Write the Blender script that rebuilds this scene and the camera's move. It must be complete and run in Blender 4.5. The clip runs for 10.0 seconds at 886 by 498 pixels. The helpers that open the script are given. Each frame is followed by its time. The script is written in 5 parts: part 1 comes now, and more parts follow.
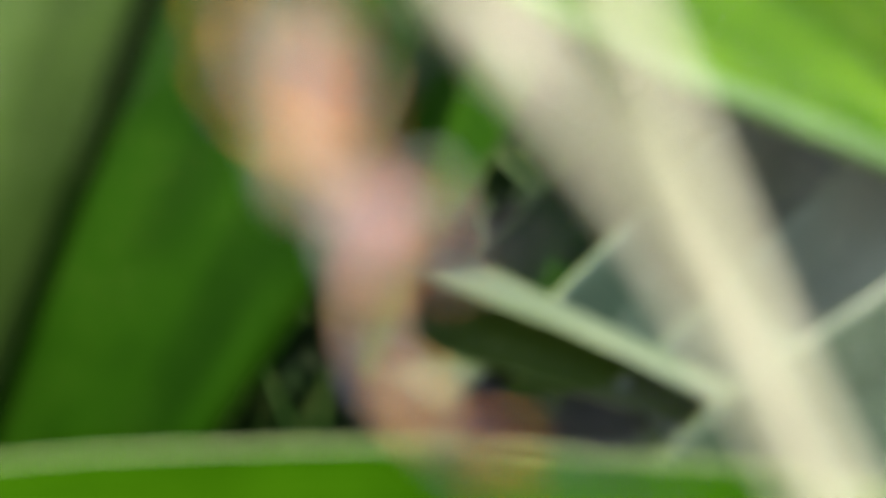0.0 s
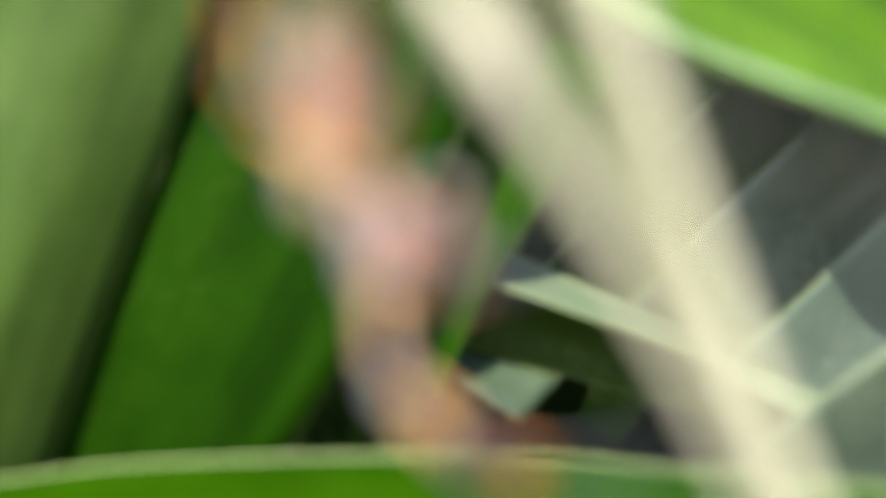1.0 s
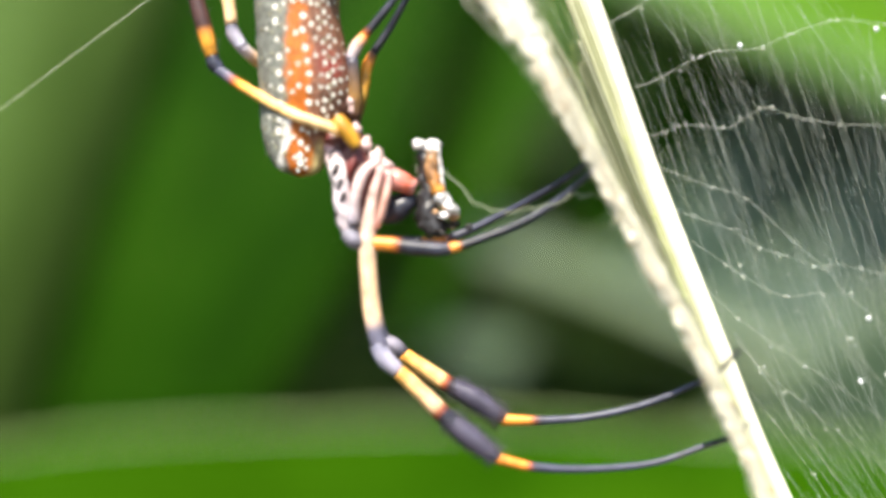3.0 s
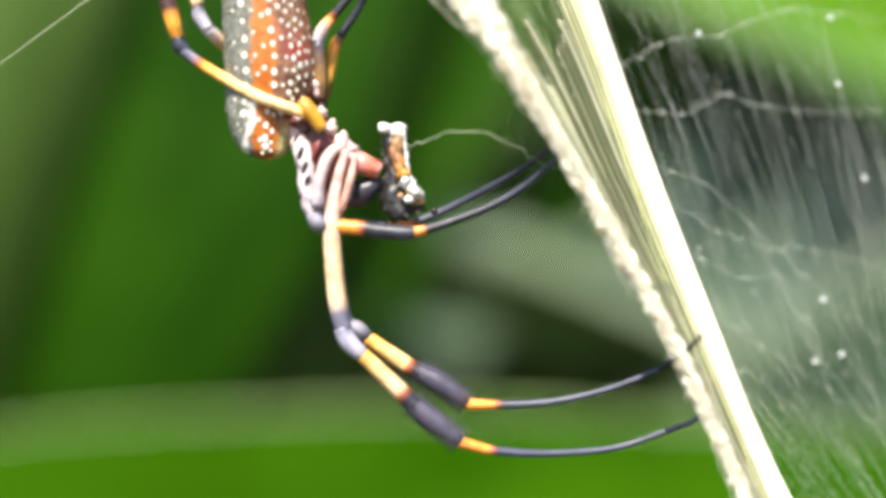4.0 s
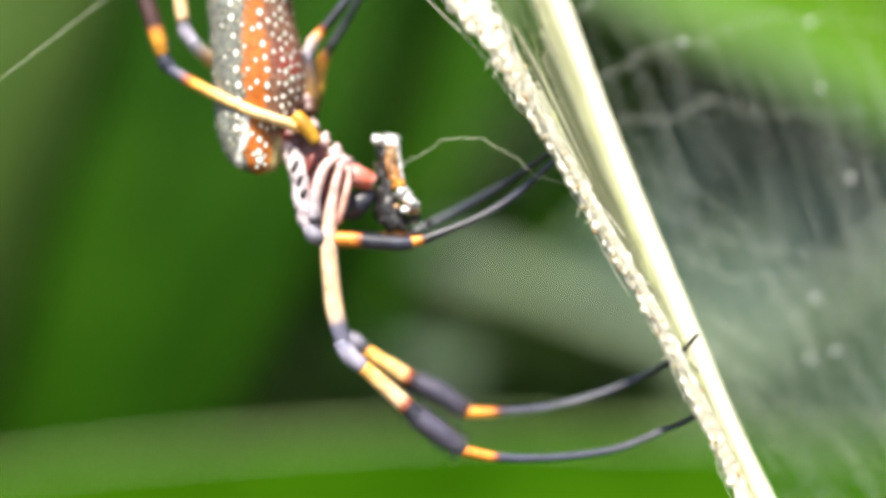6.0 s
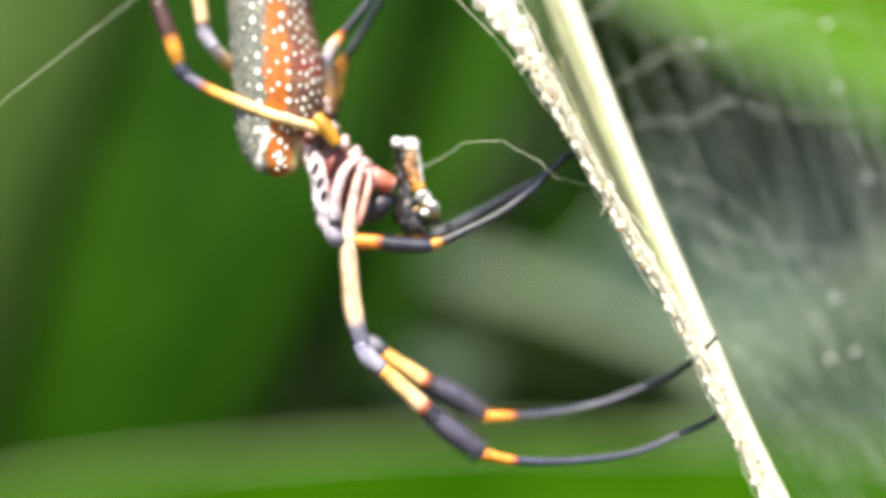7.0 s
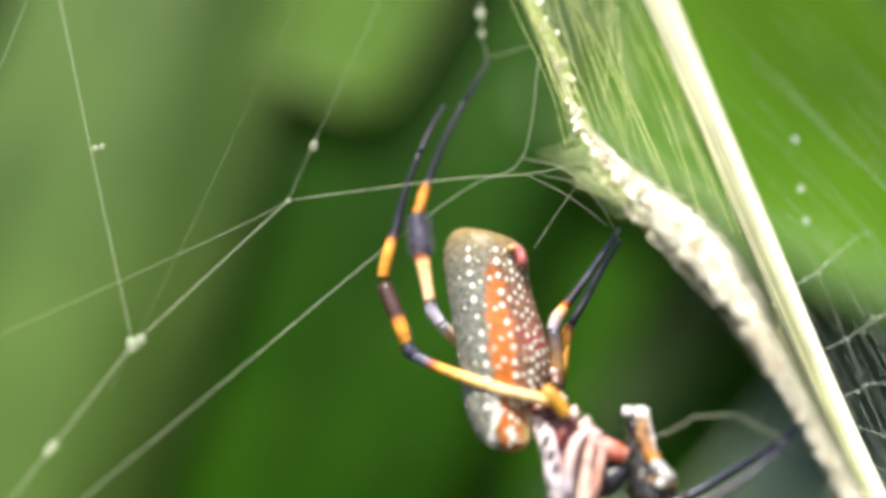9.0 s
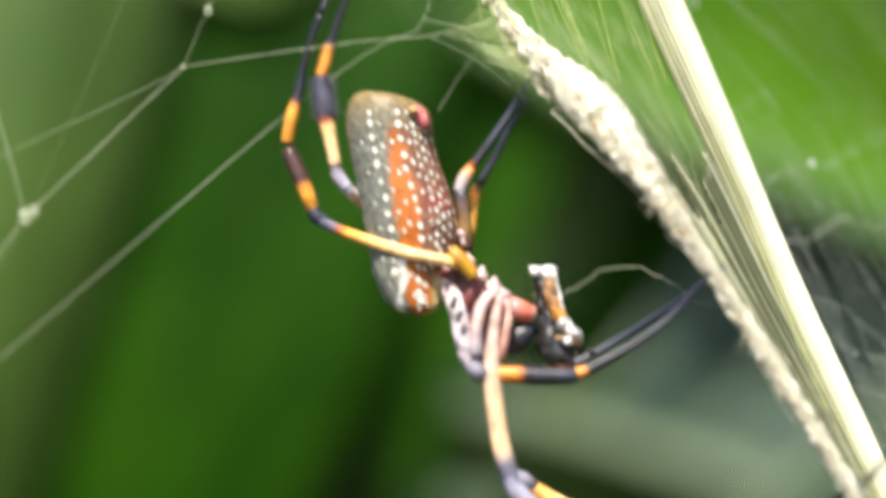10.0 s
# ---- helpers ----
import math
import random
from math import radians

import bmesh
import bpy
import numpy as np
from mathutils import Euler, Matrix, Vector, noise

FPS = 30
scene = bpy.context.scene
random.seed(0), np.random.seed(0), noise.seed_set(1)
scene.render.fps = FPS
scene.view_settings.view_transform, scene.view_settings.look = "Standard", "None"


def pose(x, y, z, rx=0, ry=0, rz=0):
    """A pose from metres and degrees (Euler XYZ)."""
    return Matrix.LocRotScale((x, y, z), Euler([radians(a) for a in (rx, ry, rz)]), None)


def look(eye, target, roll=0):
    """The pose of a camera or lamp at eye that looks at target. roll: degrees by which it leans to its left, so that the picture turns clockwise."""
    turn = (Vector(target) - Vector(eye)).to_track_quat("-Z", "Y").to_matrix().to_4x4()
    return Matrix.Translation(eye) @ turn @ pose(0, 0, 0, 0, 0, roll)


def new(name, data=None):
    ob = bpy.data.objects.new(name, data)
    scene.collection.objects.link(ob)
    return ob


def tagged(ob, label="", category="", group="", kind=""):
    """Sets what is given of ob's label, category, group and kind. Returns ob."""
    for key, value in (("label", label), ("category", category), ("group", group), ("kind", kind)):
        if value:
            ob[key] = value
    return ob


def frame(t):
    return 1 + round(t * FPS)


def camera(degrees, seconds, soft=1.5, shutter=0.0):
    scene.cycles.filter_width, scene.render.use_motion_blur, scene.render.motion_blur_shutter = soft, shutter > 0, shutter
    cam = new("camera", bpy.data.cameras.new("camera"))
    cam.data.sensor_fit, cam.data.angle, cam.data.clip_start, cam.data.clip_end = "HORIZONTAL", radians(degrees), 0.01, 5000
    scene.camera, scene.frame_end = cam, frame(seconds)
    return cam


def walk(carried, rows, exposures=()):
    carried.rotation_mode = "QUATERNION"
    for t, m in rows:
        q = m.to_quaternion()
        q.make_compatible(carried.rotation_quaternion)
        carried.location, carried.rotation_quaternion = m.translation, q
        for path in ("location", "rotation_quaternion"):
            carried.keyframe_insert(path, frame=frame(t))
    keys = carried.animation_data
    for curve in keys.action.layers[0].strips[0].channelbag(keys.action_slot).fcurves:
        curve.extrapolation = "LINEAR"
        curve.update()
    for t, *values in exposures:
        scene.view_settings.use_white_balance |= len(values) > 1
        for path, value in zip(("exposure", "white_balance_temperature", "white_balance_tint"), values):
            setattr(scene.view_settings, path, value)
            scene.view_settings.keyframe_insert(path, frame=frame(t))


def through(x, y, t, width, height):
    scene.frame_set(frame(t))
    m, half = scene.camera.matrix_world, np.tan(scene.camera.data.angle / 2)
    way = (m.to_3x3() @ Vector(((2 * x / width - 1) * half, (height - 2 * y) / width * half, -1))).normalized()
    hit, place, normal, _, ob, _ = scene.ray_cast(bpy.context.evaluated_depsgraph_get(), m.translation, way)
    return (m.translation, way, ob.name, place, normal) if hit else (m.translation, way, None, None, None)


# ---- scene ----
# Distances of the small things are written in millimetres from ORIGIN; MM turns them into metres.
MM = 0.001
ORIGIN = Vector((0.0, 0.132, 1.2))

# ---- camera ----
cam = camera(40.0, 10.0, soft=4.0, shutter=0.4)
cam.data.dof.use_dof = True
cam.data.dof.aperture_fstop = 3.2
cam.data.dof.aperture_blades = 0
focus = new("focus_mark")
focus.empty_display_size = 0.002
cam.data.dof.focus_object = focus
walk(cam, [
    (0.0, pose(-0.00844, -0.00837, 1.20119, 91.951, -1.332, -1.354)),
    (0.5, pose(-0.00595, -0.00597, 1.20329, 92.141, -1.081, 1.562)),
    (1.0, pose(0.00257, -0.00488, 1.20233, 92.044, -1.007, 3.981)),
    (1.5, pose(0.00419, 0.00114, 1.20471, 91.442, -0.536, 5.146)),
    (1.8, pose(0.00174, 0.00197, 1.20346, 91.852, -0.788, 5.132)),
    (2.0, pose(0.00145, -0.00014, 1.20465, 91.467, -1.027, 5.048)),
    (2.5, pose(-0.00014, 0.00003, 1.20195, 91.438, -0.619, 3.817)),
    (3.0, pose(-0.00052, 0.00066, 1.20143, 90.531, -0.226, 2.211)),
    (4.5, pose(0.00000, 0.00000, 1.20000, 90.000, -0.000, -0.000)),
    (5.0, pose(-0.00182, -0.00040, 1.19929, 89.846, 0.228, -0.968)),
    (5.5, pose(-0.00213, 0.00007, 1.19853, 91.050, 1.535, -0.273)),
    (6.8, pose(-0.00524, 0.00083, 1.19726, 92.068, 2.136, -1.202)),
    (7.0, pose(-0.00587, 0.00047, 1.19701, 92.316, 2.344, -0.747)),
    (7.2, pose(-0.01000, -0.00005, 1.19780, 92.691, 2.305, -1.841)),
    (7.5, pose(-0.01641, 0.00030, 1.19899, 97.029, 1.293, -1.522)),
    (7.7, pose(-0.01783, 0.00251, 1.20037, 97.203, 2.155, -1.003)),
    (8.0, pose(-0.02102, -0.00009, 1.20281, 99.517, 1.990, 2.048)),
    (8.5, pose(-0.02436, -0.00071, 1.20480, 102.141, 2.012, 0.355)),
    (9.0, pose(-0.02605, 0.00026, 1.20290, 102.924, 2.768, 0.967)),
    (9.5, pose(-0.02652, 0.00120, 1.20017, 103.218, 3.546, 0.064)),
    (10.0, pose(-0.02650, 0.00290, 1.19813, 98.504, 4.978, -3.250)),
], [(0.0, 0.65), (1.5, 0.65), (2.0, 0.75), (2.5, 0.8), (4.5, 0.83), (5.5, 0.83), (7.0, 0.83), (7.5, 0.78), (8.5, 0.72), (9.5, 0.6), (10.0, 0.55)])

# ---- world, sun ----
world = bpy.data.worlds.new("sky")
scene.world = world
world.use_nodes = True
wn = world.node_tree.nodes
sky = wn.new("ShaderNodeTexSky")
sky.sky_type = "NISHITA"
sky.sun_disc = False
SUN_ELEVATION, SUN_TURN = 54.0, 190.0
sky.sun_elevation, sky.sun_rotation = radians(SUN_ELEVATION), radians(SUN_TURN)
wn["Background"].inputs["Strength"].default_value = 0.15
world.node_tree.links.new(sky.outputs[0], wn["Background"].inputs[0])
sun = new("sun", bpy.data.lights.new("sun", "SUN"))
sun.data.energy, sun.data.angle, sun.data.color = 6.2, radians(0.5), (1.0, 0.92, 0.78)
a, e = radians(SUN_TURN), radians(SUN_ELEVATION)
SUN_WAY = Vector((math.sin(a) * math.cos(e), math.cos(a) * math.cos(e), math.sin(e)))
sun.matrix_world = look(SUN_WAY * 5 + ORIGIN, ORIGIN)


# ---- materials ----
def material(name, rough=0.5, spec=0.5):
    m = bpy.data.materials.new(name)
    m.use_nodes = True
    b = m.node_tree.nodes["Principled BSDF"]
    b.inputs["Roughness"].default_value = rough
    b.inputs["Specular IOR Level"].default_value = spec
    return m, m.node_tree.nodes, m.node_tree.links, b


def noise_node(n, l, scale, detail=4.0, stretch=None, coord="Object"):
    tc = n.new("ShaderNodeTexCoord")
    t = n.new("ShaderNodeTexNoise")
    t.inputs["Scale"].default_value, t.inputs["Detail"].default_value = scale, detail
    if stretch:
        mp = n.new("ShaderNodeMapping")
        mp.inputs["Scale"].default_value = stretch
        l.new(tc.outputs[coord], mp.inputs[0])
        l.new(mp.outputs[0], t.inputs["Vector"])
    else:
        l.new(tc.outputs[coord], t.inputs["Vector"])
    return t


def ramp(n, l, source, stops):
    r = n.new("ShaderNodeValToRGB")
    while len(r.color_ramp.elements) < len(stops):
        r.color_ramp.elements.new(0.5)
    for el, (p, c) in zip(r.color_ramp.elements, stops):
        el.position, el.color = p, (*c, 1)
    l.new(source, r.inputs[0])
    return r


def mix_color(n, l, kind, fac, a, b):
    m = n.new("ShaderNodeMix")
    m.data_type, m.blend_type = "RGBA", kind
    for sock, v in ((m.inputs[0], fac), (m.inputs[6], a), (m.inputs[7], b)):
        if hasattr(v, "is_linked"):
            l.new(v, sock)
        else:
            sock.default_value = v if isinstance(v, float) else (*v, 1)
    return m.outputs[2]


def bump(n, l, b, height, strength, distance):
    bp = n.new("ShaderNodeBump")
    bp.inputs["Strength"].default_value, bp.inputs["Distance"].default_value = strength, distance
    l.new(height, bp.inputs["Height"])
    l.new(bp.outputs[0], b.inputs["Normal"])


def pigment_material(name, rough, spec, grain_scale, bump_mm, light=0.75, dark=1.2):
    """Colour from the mesh's own pigment, broken up by a fine grain."""
    m, n, l, b = material(name, rough, spec)
    at = n.new("ShaderNodeAttribute")
    at.attribute_name = "pigment"
    g = noise_node(n, l, grain_scale, 5)
    r = ramp(n, l, g.outputs[0], [(0.3, (light,) * 3), (0.7, (dark,) * 3)])
    l.new(mix_color(n, l, "MULTIPLY", 1.0, at.outputs["Color"], r.outputs[0]), b.inputs["Base Color"])
    bump(n, l, b, g.outputs[0], 0.6, bump_mm * MM)
    return m


def leaf_material(name, deep, pale, sheen, pleats=3.0, through=0.2, rough=0.4, specks=0.62, dust=(0.3, 0.36, 0.12), contrast=0.08, grain=1100.0, relief=0.35, pimples=False):
    """Palm leaflet: light and dark of broad pleats painted as colour bands, fine veins along the blade, patches of
    dusty specks, a little light through it.
    """
    m, n, l, b = material(name, rough, sheen)
    uv = n.new("ShaderNodeUVMap")

    def along(sx, sy, detail):
        mp = n.new("ShaderNodeMapping")
        mp.inputs["Scale"].default_value = (sx, sy, 1)
        l.new(uv.outputs[0], mp.inputs[0])
        t = n.new("ShaderNodeTexNoise")
        t.noise_dimensions = "2D"
        t.inputs["Scale"].default_value, t.inputs["Detail"].default_value = 1.0, detail
        l.new(mp.outputs[0], t.inputs["Vector"])
        return t.outputs[0]

    pleat, vein = along(pleats, 0.3, 1.0), along(42.0, 0.5, 3.0)
    blot, speck = noise_node(n, l, 40.0, 4), noise_node(n, l, grain, 2)
    c = ramp(n, l, pleat, [(0.34, deep), (0.66, pale)]).outputs[0]
    c = mix_color(n, l, "MULTIPLY", 1.0, c, ramp(n, l, vein, [(0.3, (1 - contrast,) * 3), (0.7, (1 + contrast,) * 3)]).outputs[0])
    c = mix_color(n, l, "MULTIPLY", 1.0, c, ramp(n, l, blot.outputs[0], [(0.35, (0.82, 0.85, 0.8)), (0.65, (1.12, 1.1, 1.1))]).outputs[0])
    sp = ramp(n, l, speck.outputs[0], [(specks, (0, 0, 0)), (specks + 0.06, (1, 1, 1))]).outputs[0]
    where = ramp(n, l, blot.outputs[0], [(0.45, (0, 0, 0)), (0.62, (0.8, 0.8, 0.8))]).outputs[0]
    c = mix_color(n, l, "MIX", mix_color(n, l, "MULTIPLY", 1.0, sp, where), c, dust)
    l.new(c, b.inputs["Base Color"])
    bump(n, l, b, mix_color(n, l, "MIX", 0.85, vein, sp) if pimples else mix_color(n, l, "ADD", 0.4, vein, sp), 0.5, relief * MM)
    tr = n.new("ShaderNodeBsdfTranslucent")
    l.new(mix_color(n, l, "MULTIPLY", 1.0, c, (1.4, 1.7, 0.4)), tr.inputs[0])
    mx = n.new("ShaderNodeMixShader")
    mx.inputs[0].default_value = through
    l.new(b.outputs[0], mx.inputs[1])
    l.new(tr.outputs[0], mx.inputs[2])
    l.new(mx.outputs[0], n["Material Output"].inputs[0])
    return m


def silk_material(name, colour, opaque, rough=0.45, relief=0.0):
    m, n, l, b = material(name, rough, 0.6)
    g = noise_node(n, l, 700.0, 4)
    if relief:
        bump(n, l, b, noise_node(n, l, 2200.0, 5).outputs[0], 0.8, relief * MM)
    r = ramp(n, l, g.outputs[0], [(0.3, tuple(c * 0.86 for c in colour)), (0.6, colour)])
    l.new(r.outputs[0], b.inputs["Base Color"])
    tl = n.new("ShaderNodeBsdfTranslucent")
    l.new(r.outputs[0], tl.inputs[0])
    tp = n.new("ShaderNodeBsdfTransparent")
    one, two = n.new("ShaderNodeMixShader"), n.new("ShaderNodeMixShader")
    one.inputs[0].default_value, two.inputs[0].default_value = 0.12, opaque
    l.new(b.outputs[0], one.inputs[1])
    l.new(tl.outputs[0], one.inputs[2])
    l.new(tp.outputs[0], two.inputs[1])
    l.new(one.outputs[0], two.inputs[2])
    l.new(two.outputs[0], n["Material Output"].inputs[0])
    return m


def membrane_material(name, colour, low, high):
    """Sheet of fine silk: streaks of fibre along the sheet, holes between them."""
    m, n, l, b = material(name, 0.5, 0.4)
    b.inputs["Base Color"].default_value = (*colour, 1)
    uv = n.new("ShaderNodeUVMap")
    fac = None
    for sx, sy in ((46.0, 1.6), (9.0, 2.2)):
        mp = n.new("ShaderNodeMapping")
        mp.inputs["Scale"].default_value = (sx, sy, 1)
        l.new(uv.outputs[0], mp.inputs[0])
        t = n.new("ShaderNodeTexNoise")
        t.noise_dimensions = "2D"
        t.inputs["Scale"].default_value, t.inputs["Detail"].default_value = 1.0, 4.0
        l.new(mp.outputs[0], t.inputs["Vector"])
        if fac is None:
            fac = t.outputs[0]
        else:
            mul = n.new("ShaderNodeMath")
            mul.operation = "MULTIPLY"
            l.new(fac, mul.inputs[0])
            l.new(t.outputs[0], mul.inputs[1])
            fac = mul.outputs[0]
    r = ramp(n, l, fac, [(0.17, (low,) * 3), (0.4, (high,) * 3)])
    tl = n.new("ShaderNodeBsdfTranslucent")
    tl.inputs[0].default_value = (*colour, 1)
    tp = n.new("ShaderNodeBsdfTransparent")
    one, two = n.new("ShaderNodeMixShader"), n.new("ShaderNodeMixShader")
    one.inputs[0].default_value = 0.5
    l.new(b.outputs[0], one.inputs[1])
    l.new(tl.outputs[0], one.inputs[2])
    l.new(r.outputs[0], two.inputs[0])
    l.new(tp.outputs[0], two.inputs[1])
    l.new(one.outputs[0], two.inputs[2])
    l.new(two.outputs[0], n["Material Output"].inputs[0])
    return m


CHITIN = pigment_material("chitin", 0.4, 0.5, 700.0, 0.09, 0.6, 1.3)
ABDOMEN = pigment_material("abdomen_skin", 0.5, 0.4, 1500.0, 0.06, 0.7, 1.25)
PREY = pigment_material("prey_husk", 0.42, 0.6, 1300.0, 0.12, 0.3, 1.5)
HAIR = material("hair", 0.4, 0.4)[0]
HAIR.node_tree.nodes["Principled BSDF"].inputs["Base Color"].default_value = (0.06, 0.058, 0.064, 1)
FUZZ = material("brush_hair", 0.45, 0.4)[0]
FUZZ.node_tree.nodes["Principled BSDF"].inputs["Base Color"].default_value = (0.11, 0.1, 0.14, 1)
SPOT = pigment_material("spot_skin", 0.35, 0.5, 1500.0, 0.03, 0.85, 1.1)
SILK = silk_material("silk", (0.9, 0.86, 0.7), 0.97, 0.6, 0.1)
# Silk darkened to tan, so the fringe carries its shade in the colour.
FRINGE = silk_material("silk_fringe", (0.62, 0.57, 0.44), 0.78, 0.5, 0.3)
THREAD = silk_material("silk_thread", (0.74, 0.8, 0.58), 0.34, 0.3)
STRAND = silk_material("sheet_strand", (0.66, 0.74, 0.28), 0.7, 0.3)
HAZE = silk_material("silk_haze", (0.68, 0.78, 0.4), 0.3, 0.4)
STICKY = silk_material("sticky_thread", (0.8, 0.85, 0.78), 0.42, 0.3)
WEB = silk_material("web_thread", (0.8, 0.84, 0.74), 0.3, 0.3)
MEMBRANE = membrane_material("silk_sheet", (0.62, 0.68, 0.4), 0.05, 0.32)
STALK = pigment_material("stalk_skin", 0.42, 0.5, 350.0, 0.12, 0.85, 1.08)
# Own dark green, deepened so that the colour carries shade as well.
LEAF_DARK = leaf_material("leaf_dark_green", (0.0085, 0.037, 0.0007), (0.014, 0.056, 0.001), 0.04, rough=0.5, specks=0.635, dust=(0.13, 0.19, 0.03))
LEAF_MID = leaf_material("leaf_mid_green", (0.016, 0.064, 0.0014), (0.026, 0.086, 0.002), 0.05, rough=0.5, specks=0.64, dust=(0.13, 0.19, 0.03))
LEAF_ARCH = leaf_material("leaf_arch_green", (0.0165, 0.06, 0.001), (0.023, 0.073, 0.0012), 0.0, rough=0.7, specks=0.68, dust=(0.1, 0.2, 0.03))
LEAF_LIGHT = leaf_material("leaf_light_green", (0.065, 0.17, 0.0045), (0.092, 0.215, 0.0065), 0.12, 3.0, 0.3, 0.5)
LEAF_SOFT = leaf_material("leaf_soft_green", (0.062, 0.145, 0.011), (0.088, 0.178, 0.018), 0.15, 3.0, 0.25, 0.5)
LEAF_GREY = leaf_material("leaf_grey_green", (0.044, 0.086, 0.013), (0.068, 0.124, 0.022), 0.2, 3.0, 0.1, 0.42, 0.67)
# Blue-grey sky sheen is mixed into this dusty leaflet's green.
LEAF_BLUE = leaf_material("leaf_blue_green", (0.026, 0.06, 0.037), (0.075, 0.12, 0.094), 0.8, 1.2, 0.06, 0.3, 0.57, (0.17, 0.22, 0.17), 0.04, 700.0, 1.0, True)
LEAF_DULL = leaf_material("leaf_dull_green", (0.024, 0.05, 0.026), (0.055, 0.09, 0.05), 0.4, 1.6, 0.06, 0.42, 0.57, (0.2, 0.25, 0.16), 0.05)
LEAF_RIM = leaf_material("leaf_rim", (0.1, 0.195, 0.05), (0.145, 0.25, 0.08), 0.35, 3.0, 0.2, 0.4, 0.68)
# Paler LEAF_BLUE: sheen on that leaflet's second facet, put into the colour.
LEAF_SHEEN = leaf_material("leaf_sheen", (0.09, 0.14, 0.105), (0.125, 0.185, 0.14), 0.7, 1.2, 0.06, 0.42, 0.57, (0.2, 0.26, 0.19), 0.03, 700.0, 1.0, True)
# Sunlit sheen of the upper face is put into this pale colour.
LEAF_PALE = leaf_material("leaf_pale", (0.135, 0.185, 0.115), (0.185, 0.235, 0.155), 0.5, 3.0, 0.12)
# Underside green, darkened: its shade is put into the colour.
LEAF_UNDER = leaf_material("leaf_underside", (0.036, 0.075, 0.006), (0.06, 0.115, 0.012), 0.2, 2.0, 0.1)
# Near-black green: the shade behind the leaves is put into this colour.
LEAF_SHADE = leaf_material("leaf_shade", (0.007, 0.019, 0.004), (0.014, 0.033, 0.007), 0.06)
EDGE = material("leaf_margin", 0.4, 0.5)[0]
EDGE.node_tree.nodes["Principled BSDF"].inputs["Base Color"].default_value = (0.34, 0.44, 0.17, 1)


# ---- builders ----
def part(name, bm, mat, parent, label=""):
    me = bpy.data.meshes.new(name)
    bm.to_mesh(me)
    bm.free()
    for p in me.polygons:
        p.use_smooth = True
    me.materials.append(mat)
    ob = new(name, me)
    if parent is not None:
        ob.parent = parent
    if label:
        tagged(ob, label)
    return ob


def root(name, label, category, group="", kind="", at=(0, 0, 0)):
    ob = new(name)
    ob.empty_display_size = 0.005
    ob.location = ORIGIN + Vector(at) * MM
    return tagged(ob, label, category, group, kind)


def spline(pts, n):
    """n + 1 places evenly along a smooth curve through the points."""
    p = [np.array(q, float) for q in pts]
    if len(p) == 2:
        return [p[0] + (p[1] - p[0]) * i / n for i in range(n + 1)]
    p = [2 * p[0] - p[1]] + p + [2 * p[-1] - p[-2]]
    k = len(p) - 3
    out = []
    for i in range(n + 1):
        s = min(i / n * k, k - 1e-9)
        j = int(s)
        t = s - j
        a, b, c, d = p[j:j + 4]
        out.append(0.5 * (2 * b + (c - a) * t + (2 * a - 5 * b + 4 * c - d) * t * t + (3 * b - a - 3 * c + d) * t ** 3))
    return out


def blend(stops, t):
    """The value at t between (place, value) stops."""
    stops = sorted(stops, key=lambda s: s[0])
    if t <= stops[0][0]:
        return np.array(stops[0][1], float)
    for (a, u), (b, v) in zip(stops, stops[1:]):
        if t <= b:
            k = (t - a) / max(b - a, 1e-9)
            return np.array(u, float) * (1 - k) + np.array(v, float) * k
    return np.array(stops[-1][1], float)


def tube(bm, pts, radii, n=24, seg=10, pigment=None, rough=0.0, flat=1.0, cap=True, base=(0, 0, 0), grain=1.0):
    """A tube along a smooth curve. radii: one for each point; pigment: stops of colour along it; all in mm from base."""
    path = spline([np.array(p) - np.array(base) for p in pts], n)
    rr = spline([(r, 0, 0) for r in radii], n) if len(radii) > 1 else [(radii[0], 0, 0)] * (n + 1)
    layer = bm.verts.layers.float_color.get("pigment") or bm.verts.layers.float_color.new("pigment")
    rings, side = [], None
    for i, p in enumerate(path):
        way = path[min(i + 1, n)] - path[max(i - 1, 0)]
        way = way / (np.linalg.norm(way) + 1e-12)
        if side is None:
            side = np.cross(way, (0.0, -1.0, 0.0))
            if np.linalg.norm(side) < 0.05:
                side = np.cross(way, (1.0, 0, 0))
        side = side - way * (side @ way)
        side = side / np.linalg.norm(side)
        other = np.cross(way, side)
        col = blend(pigment, i / n) if pigment else (0.5, 0.5, 0.5)
        ring = []
        for k in range(seg):
            a = 2 * math.pi * k / seg
            r = max(rr[i][0], 0.004)
            q = p + (side * math.cos(a) + other * math.sin(a) * flat) * r
            if rough:
                q = q + (side * math.cos(a) + other * math.sin(a)) * rough * min(1.0, 1.2 * r) * noise.noise(Vector(q) * grain)
            v = bm.verts.new(q * MM)
            v[layer] = (*col, 1)
            ring.append(v)
        rings.append(ring)
    for a, b in zip(rings, rings[1:]):
        for k in range(seg):
            bm.faces.new((a[k], a[(k + 1) % seg], b[(k + 1) % seg], b[k]))
    if cap:
        bm.faces.new(rings[0][::-1])
        bm.faces.new(rings[-1])
    return bm


